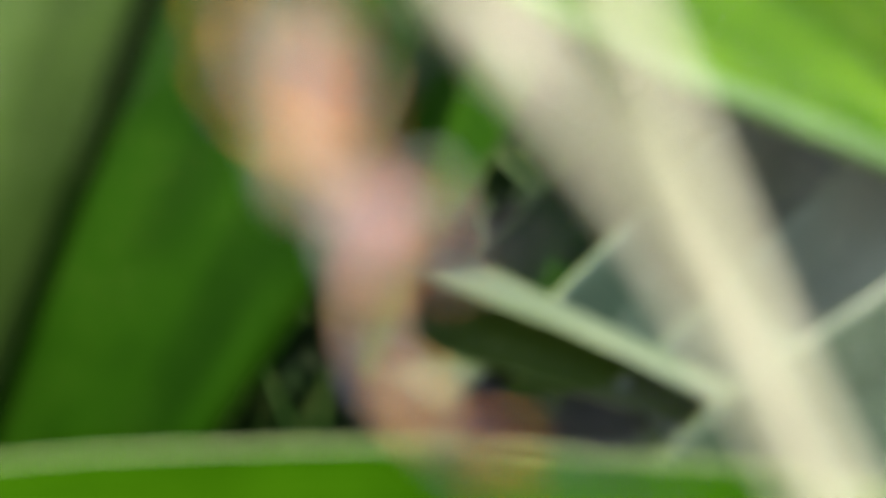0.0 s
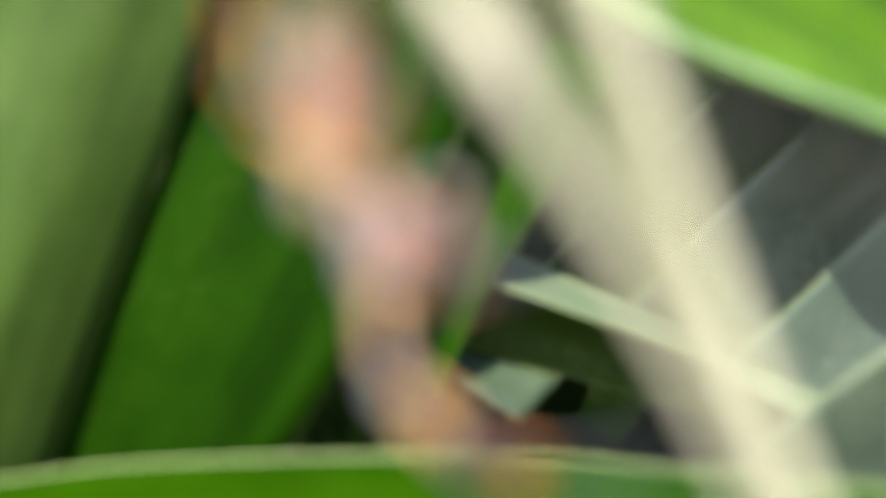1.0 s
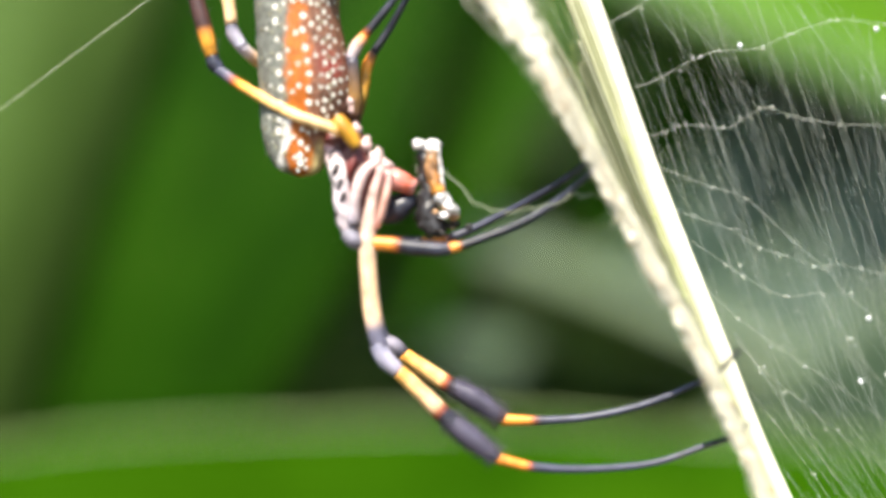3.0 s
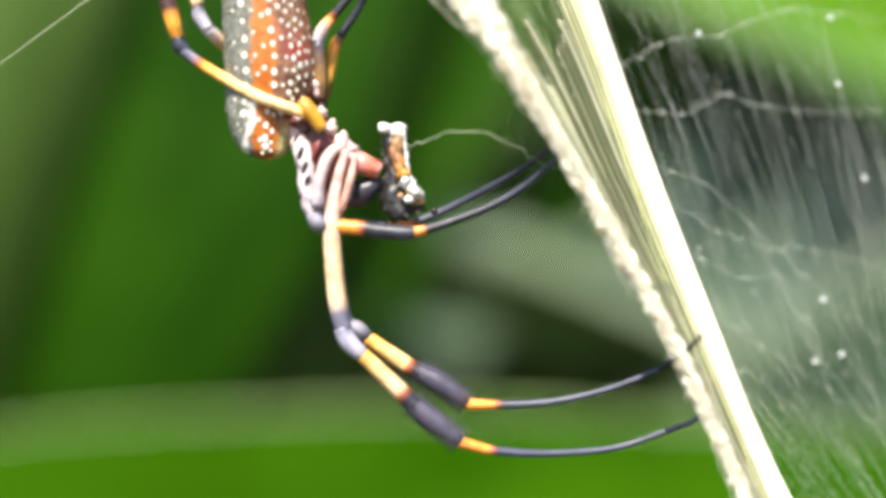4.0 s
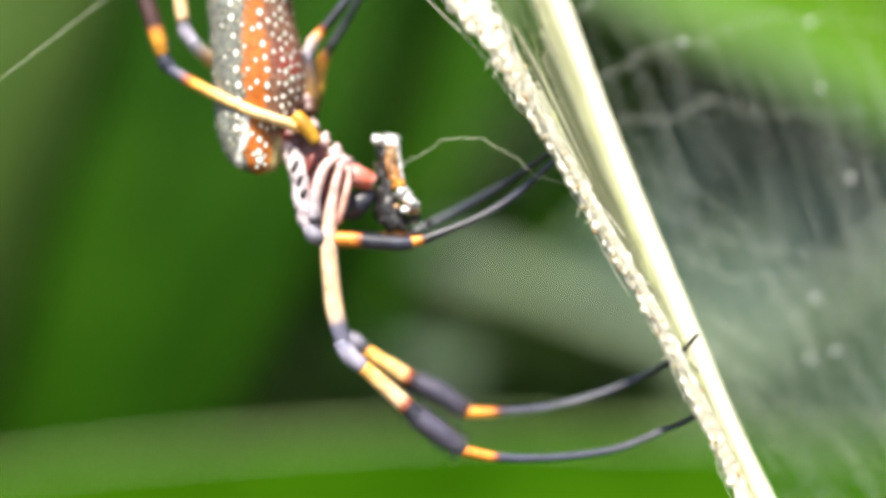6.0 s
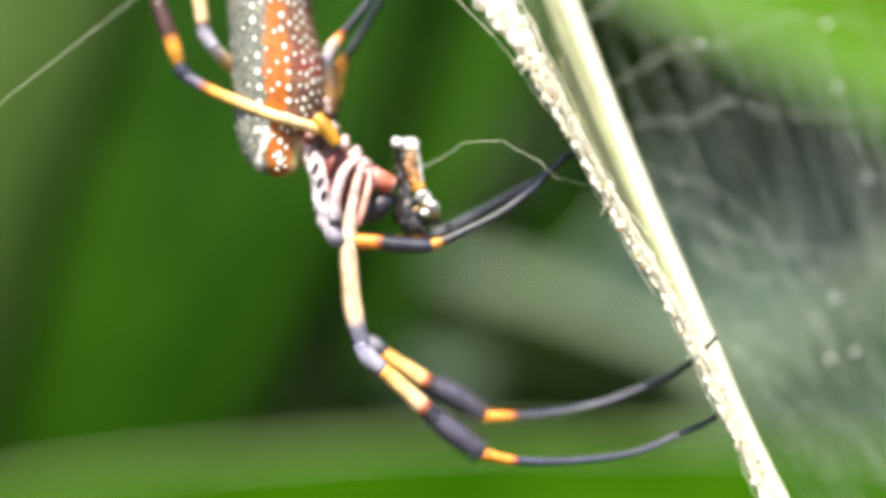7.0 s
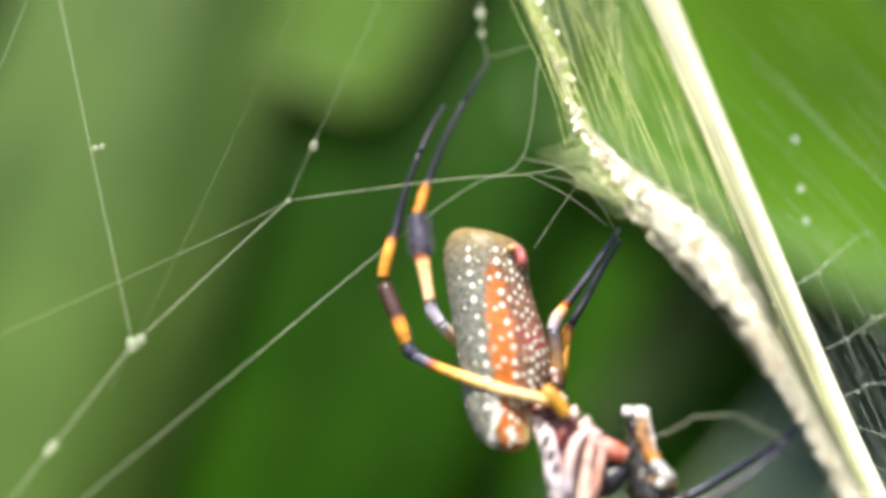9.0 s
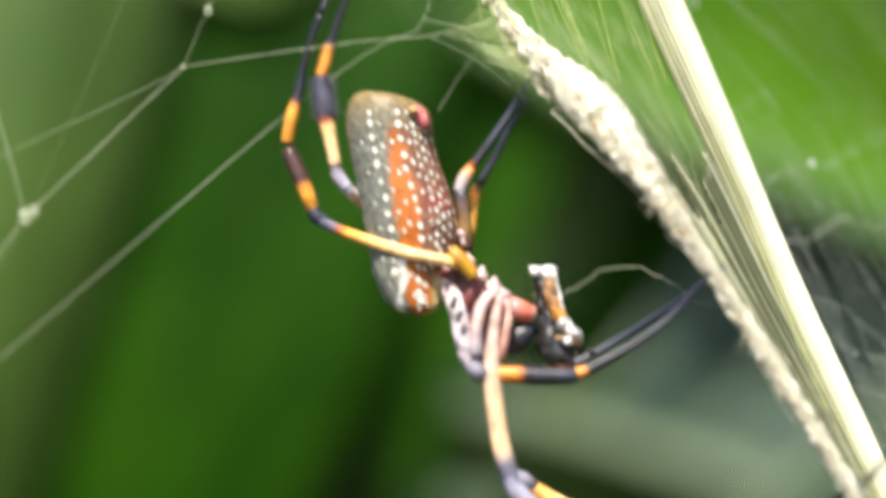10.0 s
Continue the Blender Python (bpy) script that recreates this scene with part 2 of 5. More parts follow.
def ball(bm, at, radii, pigment=(0.5, 0.5, 0.5), turn=None, rings=8, seg=12, rough=0.0, grain=1.0):
    layer = bm.verts.layers.float_color.get("pigment") or bm.verts.layers.float_color.new("pigment")
    turn = turn or Matrix.Identity(3)

    def spot_on(x, y, z):
        q = turn @ Vector((x * radii[0], y * radii[1], z * radii[2]))
        if rough:
            q *= 1 + rough * noise.noise(q * grain + Vector(at))
        v = bm.verts.new((q + Vector(at)) * MM)
        v[layer] = (*pigment, 1)
        return v

    top, low = spot_on(0, 0, 1), spot_on(0, 0, -1)
    loops = []
    for i in range(1, rings):
        h, w = math.cos(math.pi * i / rings), math.sin(math.pi * i / rings)
        loops.append([spot_on(w * math.cos(2 * math.pi * k / seg), w * math.sin(2 * math.pi * k / seg), h) for k in range(seg)])
    for k in range(seg):
        e = (k + 1) % seg
        bm.faces.new((top, loops[0][k], loops[0][e]))
        bm.faces.new((low, loops[-1][e], loops[-1][k]))
        for one, two in zip(loops, loops[1:]):
            bm.faces.new((one[k], two[k], two[e], one[e]))
    return bm


def hairs(bm, path, radii, count, length, lean, rng, thick=0.02, lo=0.0, hi=1.0):
    """Fine bristles standing out of a limb, leaning towards its tip."""
    for _ in range(count):
        t = rng.uniform(lo, hi)
        i = min(int(t * (len(path) - 1)), len(path) - 2)
        p = path[i] + (path[i + 1] - path[i]) * (t * (len(path) - 1) - i)
        way = path[i + 1] - path[i]
        way = way / np.linalg.norm(way)
        out = np.array([rng.gauss(0, 1) for _ in range(3)])
        out = out - way * (out @ way)
        out = out / np.linalg.norm(out)
        r = radii * 0.9
        tip = p + out * (r + length * rng.uniform(0.6, 1.1)) + way * length * lean
        s = np.cross(out, way)
        a, b, c = (p + out * r) + s * thick, (p + out * r) - s * thick, (p + out * r) + way * thick * 1.6
        vs = [bm.verts.new(q * MM) for q in (a, b, c, tip)]
        for f in ((0, 1, 3), (1, 2, 3), (2, 0, 3)):
            bm.faces.new([vs[k] for k in f])
    return bm


def blade(name, label, left, right, mat, fold=4.0, rows=40, cols=12, margin=0.0, group="palm leaflets", wave=1.0, thick=0.45, bow=None, keel=0.5):
    """A palm leaflet between two smooth edges, keeled along its middle, with fine waves and a pale margin. bow: (height, up, down), bends it back above and below that height. keel: where across it the fold lies."""
    mid = (np.array(left[0]) + np.array(right[-1])) / 2
    top = root(name, label, "leaf", group, at=tuple(mid))
    a, b = spline(left, rows), spline(right, rows)
    if bow:
        for edge in (a, b):
            for p in edge:
                back = (bow[1] if p[2] > bow[0] else bow[2]) * (p[2] - bow[0]) ** 2
                p *= np.array((1 + back / (132 + p[1]), 1 + back / p[1], 1 + back / (132 + p[1])))
    bm = bmesh.new()
    uvl = bm.loops.layers.uv.new("UVMap")
    grid = []
    for i in range(rows + 1):
        row = []
        for j in range(cols + 1):
            u = j / cols
            p = a[i] * (1 - u) + b[i] * u - mid
            p = p + np.array((0, fold * min(u / keel, (1 - u) / (1 - keel)), 0))
            p[1] += wave * noise.noise(Vector((p[0] * 0.02, p[2] * 0.02, mid[0])))
            row.append(bm.verts.new(p * MM))
        grid.append(row)
    width = np.linalg.norm(b[rows // 2] - a[rows // 2])
    long = np.linalg.norm(a[-1] - a[0])
    for i in range(rows):
        for j in range(cols):
            f = bm.faces.new((grid[i][j], grid[i][j + 1], grid[i + 1][j + 1], grid[i + 1][j]))
            for lp, (di, dj) in zip(f.loops, ((0, 0), (0, 1), (1, 1), (1, 0))):
                lp[uvl].uv = ((j + dj) / cols * width / 40, (i + di) / rows * long / 40)
    bmesh.ops.recalc_face_normals(bm, faces=bm.faces[:])
    ob = part("blade", bm, mat, top)
    sol = ob.modifiers.new("thickness", "SOLIDIFY")
    sol.thickness, sol.offset = thick * MM, 0.0
    if margin:
        for edge in (a, b):
            bm = bmesh.new()
            tube(bm, [tuple(p - mid) for p in edge[::4]], [margin], n=rows, seg=6)
            part("margin", bm, EDGE, top, "pale leaf margin")
    return top


# ---- ground, distance ----
def setting():
    bm = bmesh.new()
    n = 40
    for i in range(n + 1):
        for j in range(n + 1):
            x, y = (2 * i / n - 1), (2 * j / n - 1)
            x, y = 300 * x ** 5 + 3 * x, 300 * y ** 5 + 3 * y
            bm.verts.new((x, y, 0.06 * noise.noise(Vector((x * 1.3, y * 1.3, 0)))))
    bm.verts.ensure_lookup_table()
    for i in range(n):
        for j in range(n):
            k = i * (n + 1) + j
            bm.faces.new([bm.verts[q] for q in (k, k + n + 1, k + n + 2, k + 1)])
    m, nn, l, b = material("soil", 0.9, 0.2)
    g = noise_node(nn, l, 14.0, 8)
    l.new(ramp(nn, l, g.outputs[0], [(0.3, (0.03, 0.022, 0.014)), (0.55, (0.07, 0.055, 0.03)), (0.7, (0.05, 0.08, 0.02))]).outputs[0], b.inputs["Base Color"])
    bump(nn, l, b, g.outputs[0], 0.8, 0.02)
    tagged(part("ground", bm, m, None), "dark soil with leaf litter and low weeds", "ground", kind="structure")
    bm = bmesh.new()
    cols = [[bm.verts.new((2.6 * math.sin(t), 0.2 + 2.0 * math.cos(t) + 0.1 * noise.noise(Vector((t * 3, z, 0))), z)) for z in np.linspace(-0.1, 3.4, 12)] for t in np.linspace(-1.5, 1.5, 24)]
    for p, q in zip(cols, cols[1:]):
        for k in range(11):
            bm.faces.new((p[k], q[k], q[k + 1], p[k + 1]))
    hm, hn, hl, hb = material("hedge", 0.8, 0.2)
    hg = noise_node(hn, hl, 9.0, 6)
    hl.new(ramp(hn, hl, hg.outputs[0], [(0.35, (0.006, 0.014, 0.004)), (0.7, (0.02, 0.05, 0.01))]).outputs[0], hb.inputs["Base Color"])
    bump(hn, hl, hb, hg.outputs[0], 1.0, 0.05)
    tagged(part("backdrop", bm, hm, None), "dark green hedge closing off the distance", "hedge", kind="structure")
    # undergrowth far behind: a dense mass of leaflets, shade put into their colour
    rng = random.Random(4)
    bm = bmesh.new()
    uvl = bm.loops.layers.uv.new("UVMap")
    for _ in range(900):
        c = Vector((rng.uniform(-1.6, 1.6), rng.uniform(0.62, 1.5), rng.uniform(0.0, 2.6)))
        way = Vector((rng.gauss(0, 0.5), rng.gauss(0, 0.3), rng.choice((-1, 1)) * rng.uniform(0.4, 1))).normalized()
        side = way.cross(Vector((rng.gauss(0, 0.4), 1, rng.gauss(0, 0.4)))).normalized()
        ln, wd = rng.uniform(0.25, 0.5), rng.uniform(0.02, 0.04)
        rows = []
        for i in range(6):
            s = i / 5
            w = wd * math.sin(math.pi * (0.12 + 0.86 * s)) ** 0.6
            p = c + way * ln * (s - 0.5) + Vector((0, -0.05 * s * s, -0.1 * s * s))
            rows.append([bm.verts.new(p - side * w), bm.verts.new(p + Vector((0, 0.006, 0))), bm.verts.new(p + side * w)])
        for r, q in zip(rows, rows[1:]):
            for k in range(2):
                f = bm.faces.new((r[k], r[k + 1], q[k + 1], q[k]))
                for lp, z in zip(f.loops, ((0, 0), (1, 0), (1, 1), (0, 1))):
                    lp[uvl].uv = z
    tagged(part("undergrowth", bm, LEAF_SHADE, None), "dense palm undergrowth behind the leaves, shade in its near-black colour", "foliage", kind="stuff")


# ---- palm leaflets behind the spider ----
def palm():
    blade("palm_leaflet", "broad pale grey-green palm leaflet with lengthwise veins",
          [(-115.6, 150.0, 217.0), (-127.4, 150.0, 152.3), (-153.3, 150.0, 79.7), (-161.7, 150.0, 2.7), (-172.1, 150.0, -106.0)],
          [(-43.9, 160.5, 202.9), (-67.3, 160.5, 102.9), (-82.9, 160.5, 49.3), (-104.0, 160.5, -10.5), (-137.0, 160.5, -108.1)],
          LEAF_GREY, fold=-13.0, margin=0.08, bow=(20.0, 0.0003, 0.0004), keel=0.66)
    blade("palm_leaflet", "dark green palm leaflet with fine specks, shade in its colour",
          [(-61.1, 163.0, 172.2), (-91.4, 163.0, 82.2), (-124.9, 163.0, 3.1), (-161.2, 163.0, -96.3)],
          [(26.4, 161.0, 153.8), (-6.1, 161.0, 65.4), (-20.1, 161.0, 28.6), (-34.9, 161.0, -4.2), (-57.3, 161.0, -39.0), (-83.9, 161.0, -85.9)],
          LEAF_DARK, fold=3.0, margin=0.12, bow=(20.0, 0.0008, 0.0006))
    blade("palm_leaflet", "mid-green palm leaflet narrowing to a torn tip",
          [(23.3, 180.0, 161.6), (-8.8, 180.0, 68.5), (-21.4, 180.0, 32.7), (-25.5, 180.0, 4.0), (-22.3, 180.0, -23.1)],
          [(65.4, 180.5, 160.5), (28.1, 180.5, 69.1), (7.8, 180.5, 30.0), (-6.2, 180.5, 5.6), (-20.1, 180.5, -24.5)],
          LEAF_MID, fold=1.0, margin=0.12, bow=(20.0, 0.0003, 0.0005))
    blade("palm_leaflet", "arching green palm leaflet with a pale rim",
          [(-168.5, 128.0, -55.3), (-116.4, 128.0, -41.8), (-78.3, 128.0, -36.4), (-28.9, 128.0, -33.5), (7.1, 128.0, -32.9), (36.4, 128.0, -34.9), (72.8, 128.0, -36.8), (120.8, 128.0, -43.6)],
          [(-145.6, 95.0, -84.7), (-100.2, 95.0, -78.5), (-24.3, 95.0, -72.3), (27.4, 95.0, -71.2), (105.8, 95.0, -74.0)],
          LEAF_ARCH, fold=3.0, margin=0.42, wave=0.3)
    blade("palm_leaflet", "pale blue-green palm leaflet seen nearly edge-on, sunlit sheen in its colour",
          [(-23.1, 198.0, 22.1), (-2.4, 198.0, 13.6), (37.5, 198.0, -3.7), (81.1, 196.0, -23.0), (116.7, 196.0, -39.1)],
          [(-24.7, 183.0, 11.0), (-6.4, 183.0, 4.5), (31.8, 183.0, -8.4), (72.5, 183.0, -27.1), (105.4, 183.0, -42.4)],
          LEAF_PALE, fold=0.5, margin=0.2)
    blade("palm_leaflet", "underside of a palm leaflet turned from the light, shade in its dark colour",
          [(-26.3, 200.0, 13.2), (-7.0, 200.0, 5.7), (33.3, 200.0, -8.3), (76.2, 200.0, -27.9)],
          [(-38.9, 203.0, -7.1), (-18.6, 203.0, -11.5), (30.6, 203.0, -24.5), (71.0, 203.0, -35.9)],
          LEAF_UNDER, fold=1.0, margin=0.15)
    blade("palm_leaflet", "short cut-off tip of a grey palm leaflet",
          [(-31.9, 196.0, -9.5), (-18.8, 196.0, -12.7), (12.1, 196.0, -20.5)],
          [(-30.7, 186.0, -14.5), (-20.3, 186.0, -18.8), (1.5, 186.0, -31.0)],
          LEAF_DULL, fold=0.5, margin=0.15, rows=16, cols=6)
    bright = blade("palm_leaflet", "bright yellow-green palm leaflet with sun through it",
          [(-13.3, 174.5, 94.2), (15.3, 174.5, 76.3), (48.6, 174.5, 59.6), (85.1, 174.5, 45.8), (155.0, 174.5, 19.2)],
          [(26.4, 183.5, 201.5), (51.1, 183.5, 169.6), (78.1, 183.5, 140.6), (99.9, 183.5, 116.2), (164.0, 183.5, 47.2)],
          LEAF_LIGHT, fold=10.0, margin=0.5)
    # its lower edge is folded over, a pale strip
    low, high = [np.array(q) for q in ((-13.3, 173.9, 94.2), (15.3, 173.9, 76.3), (48.6, 173.9, 59.6), (85.1, 173.9, 45.8), (155.0, 173.9, 19.2))], np.array((3.4, 1.6, 6.8))
    mid = np.array(bright.location - ORIGIN) / MM
    a = spline(low, 40)
    bm = bmesh.new()
    uvl = bm.loops.layers.uv.new("UVMap")
    grid = [[bm.verts.new((p + high * u * (1 + 0.2 * noise.noise(Vector(p) * 0.05)) + np.array((0, -0.8 * math.sin(math.pi * u), 0)) - mid) * MM) for u in np.linspace(0, 1, 6)] for p in a]
    for k in range(40):
        for n in range(5):
            f = bm.faces.new((grid[k][n], grid[k][n + 1], grid[k + 1][n + 1], grid[k + 1][n]))
            for lp, (dk, dn) in zip(f.loops, ((0, 0), (0, 1), (1, 1), (1, 0))):
                lp[uvl].uv = ((n + dn) / 20, (k + dk) / 8)
    rim = part("folded_rim", bm, LEAF_RIM, bright, "pale folded rim")
    rim.modifiers.new("thickness", "SOLIDIFY").thickness = 0.3 * MM
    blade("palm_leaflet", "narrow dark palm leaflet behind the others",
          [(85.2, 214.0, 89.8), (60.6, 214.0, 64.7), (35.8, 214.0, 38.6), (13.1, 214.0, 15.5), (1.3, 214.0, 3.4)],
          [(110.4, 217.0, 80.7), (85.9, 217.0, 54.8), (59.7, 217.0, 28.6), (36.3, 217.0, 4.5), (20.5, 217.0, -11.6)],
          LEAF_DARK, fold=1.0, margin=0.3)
    blade("palm_leaflet", "dusty blue-green palm leaflet with raised specks, sky sheen in its tint",
          [(111.9, 203.0, 82.0), (81.9, 203.0, 52.3), (42.4, 203.0, 12.1), (30.5, 203.0, -0.2), (21.4, 203.0, -9.5)],
          [(130.5, 214.0, 48.8), (100.4, 214.0, 20.7), (65.6, 214.0, -14.0), (54.7, 214.0, -22.0), (45.5, 214.0, -26.8)],
          LEAF_BLUE, fold=2.0, margin=0.35)
    # second facet of the blue-green leaflet, its sheen painted pale grey
    blade("palm_leaflet", "brighter facet of the blue-green palm leaflet, grey sheen in its colour",
          [(124.2, 201.0, 50.0), (96.8, 201.0, 22.4), (63.2, 201.0, -10.3), (55.8, 201.0, -17.2), (48.3, 201.0, -24.1)],
          [(159.1, 212.0, 33.2), (129.7, 212.0, 2.5), (93.9, 212.0, -31.8), (85.0, 212.0, -39.8), (75.9, 212.0, -47.7)],
          LEAF_SHEEN, fold=2.0, margin=0.2)
    blade("palm_leaflet", "grey-green palm leaflet crossing low down",
          [(127.2, 170.0, 14.8), (84.2, 170.0, -14.6), (52.4, 170.0, -41.4), (21.4, 170.0, -67.0)],
          [(153.5, 172.0, -21.0), (114.9, 172.0, -48.5), (88.7, 172.0, -70.8), (62.2, 172.0, -97.4)],
          LEAF_DULL, fold=2.0, margin=0.2)
    # coloured near black to stand for deep shade
    blade("palm_leaflet", "dark palm leaflet behind the others, deep shade in its colour",
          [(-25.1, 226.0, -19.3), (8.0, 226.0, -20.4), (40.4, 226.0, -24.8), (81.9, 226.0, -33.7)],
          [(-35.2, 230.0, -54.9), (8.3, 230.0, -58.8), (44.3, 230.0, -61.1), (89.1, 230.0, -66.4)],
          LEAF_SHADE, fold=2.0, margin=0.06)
    blade("palm_leaflet", "light green palm leaflet drooping from above",
          [(-141.4, 159.0, 190.6), (-114.8, 159.0, 156.8), (-90.7, 159.0, 136.5), (-69.6, 159.0, 119.2), (-45.4, 159.0, 107.2)],
          [(0.0, 159.0, 196.7), (-10.2, 159.0, 163.9), (-25.8, 159.0, 134.2), (-33.8, 159.0, 119.9), (-42.0, 159.0, 108.7)],
          LEAF_SOFT, fold=3.0, margin=0.3)
    return bright


# ---- spider ----
YELLOW, ORANGE, PALE = (0.84, 0.37, 0.045), (0.82, 0.29, 0.04), (0.84, 0.56, 0.34)
DARK, SLATE, PINK, BROWN = (0.017, 0.017, 0.026), (0.05, 0.054, 0.088), (0.55, 0.3, 0.28), (0.07, 0.03, 0.025)
MAUVE = (0.26, 0.24, 0.3)
LILAC, DUSK = (0.165, 0.16, 0.23), (0.074, 0.066, 0.1)
SILVER = (0.56, 0.48, 0.52)


def segment(spider, leg, label, name, pts, radii, stops, brush, rng):
    """One joint of a leg; the first one is the leg that carries the others. brush: bristles as (count, length, thickness)."""
    bm = bmesh.new()
    long = sum(np.linalg.norm(np.subtract(p, q)) for p, q in zip(pts, pts[1:]))
    ringed = [stops[0]]
    for (p, u), (q, v) in zip(stops, stops[1:]):
        if 0.001 < q - p < 0.09 and abs(sum(u) - sum(v)) > 0.5:
            ringed.append(((p + q) / 2, (0.42, 0.09, 0.025)))
        ringed.append((q, v))
    stops = ringed
    tube(bm, pts, radii, n=max(10, int(long * 1.6)), seg=12, pigment=stops)
    ob = part("leg" if leg is None else name, bm, CHITIN, spider if leg is None else leg, label if leg is None else "")
    leg = leg or ob
    if brush:
        bm = bmesh.new()
        hairs(bm, spline(pts, 30), float(np.mean(radii)), brush[0], brush[1], 0.6 if name == "brush" else 0.7, rng, brush[2])
        tagged(part("bristle_brush", bm, FUZZ if name == "brush" else HAIR, leg, "dark brush of bristles"), kind="stuff")
    return leg


def abdomen(spider):
    # centre line and half widths down the body, upper end first
    cx = [(-21.39, 1.50, 35.24), (-21.33, 1.50, 35.11), (-21.29, 1.50, 34.65), (-21.28, 1.50, 33.73), (-21.38, 1.50, 31.92), (-21.41, 1.50, 29.33), (-21.09, 1.50, 26.12), (-20.71, 1.50, 22.93), (-20.51, 1.50, 20.10), (-20.86, 1.50, 17.33), (-21.40, 1.00, 14.76), (-21.35, 0.50, 12.50), (-21.10, 0.00, 11.15), (-20.95, 0.00, 10.50)]
    hw = [0.3, 2.5, 3.75, 4.5, 4.75, 4.65, 4.8, 5.05, 5.1, 4.7, 3.85, 3.05, 2.1, 0.3]
    n, seg = 110, 96
    path, wid = spline(cx, n), spline([(w, 0, 0) for w in hw], n)
    bm = bmesh.new()
    layer = bm.verts.layers.float_color.new("pigment")
    rings = []

    def slant(v):
        d = np.array((1.0, 0.0, blend([(0, (-0.4,)), (0.15, (-0.28,)), (0.32, (-0.12,)), (0.6, (-0.05,)), (1, (-0.05,))], v)[0]))
        return d / np.linalg.norm(d)

    def skin(u, v, front, p):
        k = noise.noise(Vector(p) * 0.9) * 0.12
        mid = blend([(0, (0.25,)), (0.3, (0.2,)), (0.55, (0.0,)), (0.7, (-0.03,)), (0.78, (0.15,)), (1, (0.35,))], v)[0]
        half = blend([(0.28, (-0.1,)), (0.38, (0.15,)), (0.5, (0.27,)), (0.72, (0.25,)), (0.79, (0.36,)), (1, (0.85,))], v)[0]
        grey = np.array((0.165, 0.17, 0.145)) if u < mid else np.array((0.2, 0.095, 0.06))
        if not front:
            grey = np.array((0.1, 0.095, 0.07))
        c = grey * (1 + 0.9 * noise.noise(Vector(p) * 2.5))
        top = min(max(0.0, 1 - (v - 0.2) / 0.18), 1.0)
        c = c * (1 - top) + np.array((0.22, 0.16, 0.065)) * top
        if front:
            d = abs(u - mid + k) - half
            t = min(max(0.5 - (d + 0.1 * noise.noise(Vector(p) * 1.7)) * 6, 0), 1)
            c = c * (1 - t) + np.array((0.43, 0.115, 0.009)) * t
            r = math.hypot((u - 0.62) / 0.34, (v - 0.55) / 0.055) + 2 * k
            t = min(max(1.2 - r, 0), 1)
            c = c * (1 - t) + np.array((0.25, 0.03, 0.02)) * t
            # white zigzag on the flank near the lower end
            line = blend([(0.7, (-0.25,)), (0.78, (-0.16,)), (0.82, (-0.35,)), (0.88, (-0.7,)), (0.93, (-0.9,))], v)[0]
            t = min(max(1.6 - abs(u - line + k) / 0.1, 0), 1) * (v > 0.71) * (v < 0.93)
            c = c * (1 - t) + np.array((0.75, 0.72, 0.68)) * t
            t = min(max((u - 0.55) / 0.2, 0), 1) * min(max((v - 0.76) / 0.04, 0), 1)
            c = c * (1 - t) + np.array((0.56, 0.46, 0.2)) * t
        return np.clip(c, 0.01, 0.9)

    for i in range(n + 1):
        v = i / n
        p, w = path[i], max(wid[i][0], 0.05)
        side = slant(v)
        ring = []
        for k in range(seg):
            a = 2 * math.pi * k / seg
            u, f = math.cos(a), -math.sin(a)
            q = p + side * u * w + np.array((0, 1.0, 0)) * f * w * 0.95
            q = q * (1 + 0.006 * noise.noise(Vector(q) * 1.2))
            vert = bm.verts.new(q * MM)
            vert[layer] = (*skin(u, v, f < 0.15, q), 1)
            ring.append(vert)
        rings.append(ring)
    for a, b in zip(rings, rings[1:]):
        for k in range(seg):
            bm.faces.new((a[k], b[k], b[(k + 1) % seg], a[(k + 1) % seg]))
    bm.faces.new(rings[0])
    bm.faces.new(rings[-1][::-1])
    body = part("abdomen", bm, ABDOMEN, spider, "grey abdomen with an orange band and cream spots")
    rng = random.Random(11)
    def bead(middle, rim):
        b = bmesh.new()
        ball(b, (0, 0, 0), (1.0, 1.0, 1.0), rings=12, seg=12)
        paint = b.verts.layers.float_color["pigment"]
        for v in b.verts:
            v[paint] = (*(middle if math.hypot(v.co.x, v.co.y) < 0.8 * MM else rim), 1)
        return b

    bm = bead((0.8, 0.77, 0.68), (0.05, 0.035, 0.022))
    spot = part("spot", bm, SPOT, body)
    made = [spot]
    # rows of spots: place across, spacing, size, from, to
    columns = [(-0.97, 0.085, 0.36, 0.3, 0.9), (-0.66, 0.085, 0.26, 0.3, 0.84), (-0.42, 0.043, 0.5, 0.26, 0.8), (-0.2, 0.06, 0.28, 0.3, 0.8), (0.0, 0.075, 0.3, 0.34, 0.93), (0.2, 0.043, 0.48, 0.27, 0.9),
               (0.4, 0.045, 0.32, 0.27, 0.92), (0.54, 0.032, 0.38, 0.28, 0.75), (0.68, 0.032, 0.4, 0.3, 0.75), (0.81, 0.034, 0.38, 0.33, 0.74), (0.93, 0.036, 0.34, 0.36, 0.72)]
    dim_columns = [(-0.8, 0.07, 0.22, 0.26, 0.88), (-0.54, 0.05, 0.24, 0.26, 0.84), (-0.3, 0.045, 0.28, 0.25, 0.85), (0.08, 0.05, 0.3, 0.24, 0.36), (0.3, 0.035, 0.3, 0.24, 0.36), (0.47, 0.03, 0.28, 0.24, 0.38), (0.62, 0.045, 0.26, 0.28, 0.78)]
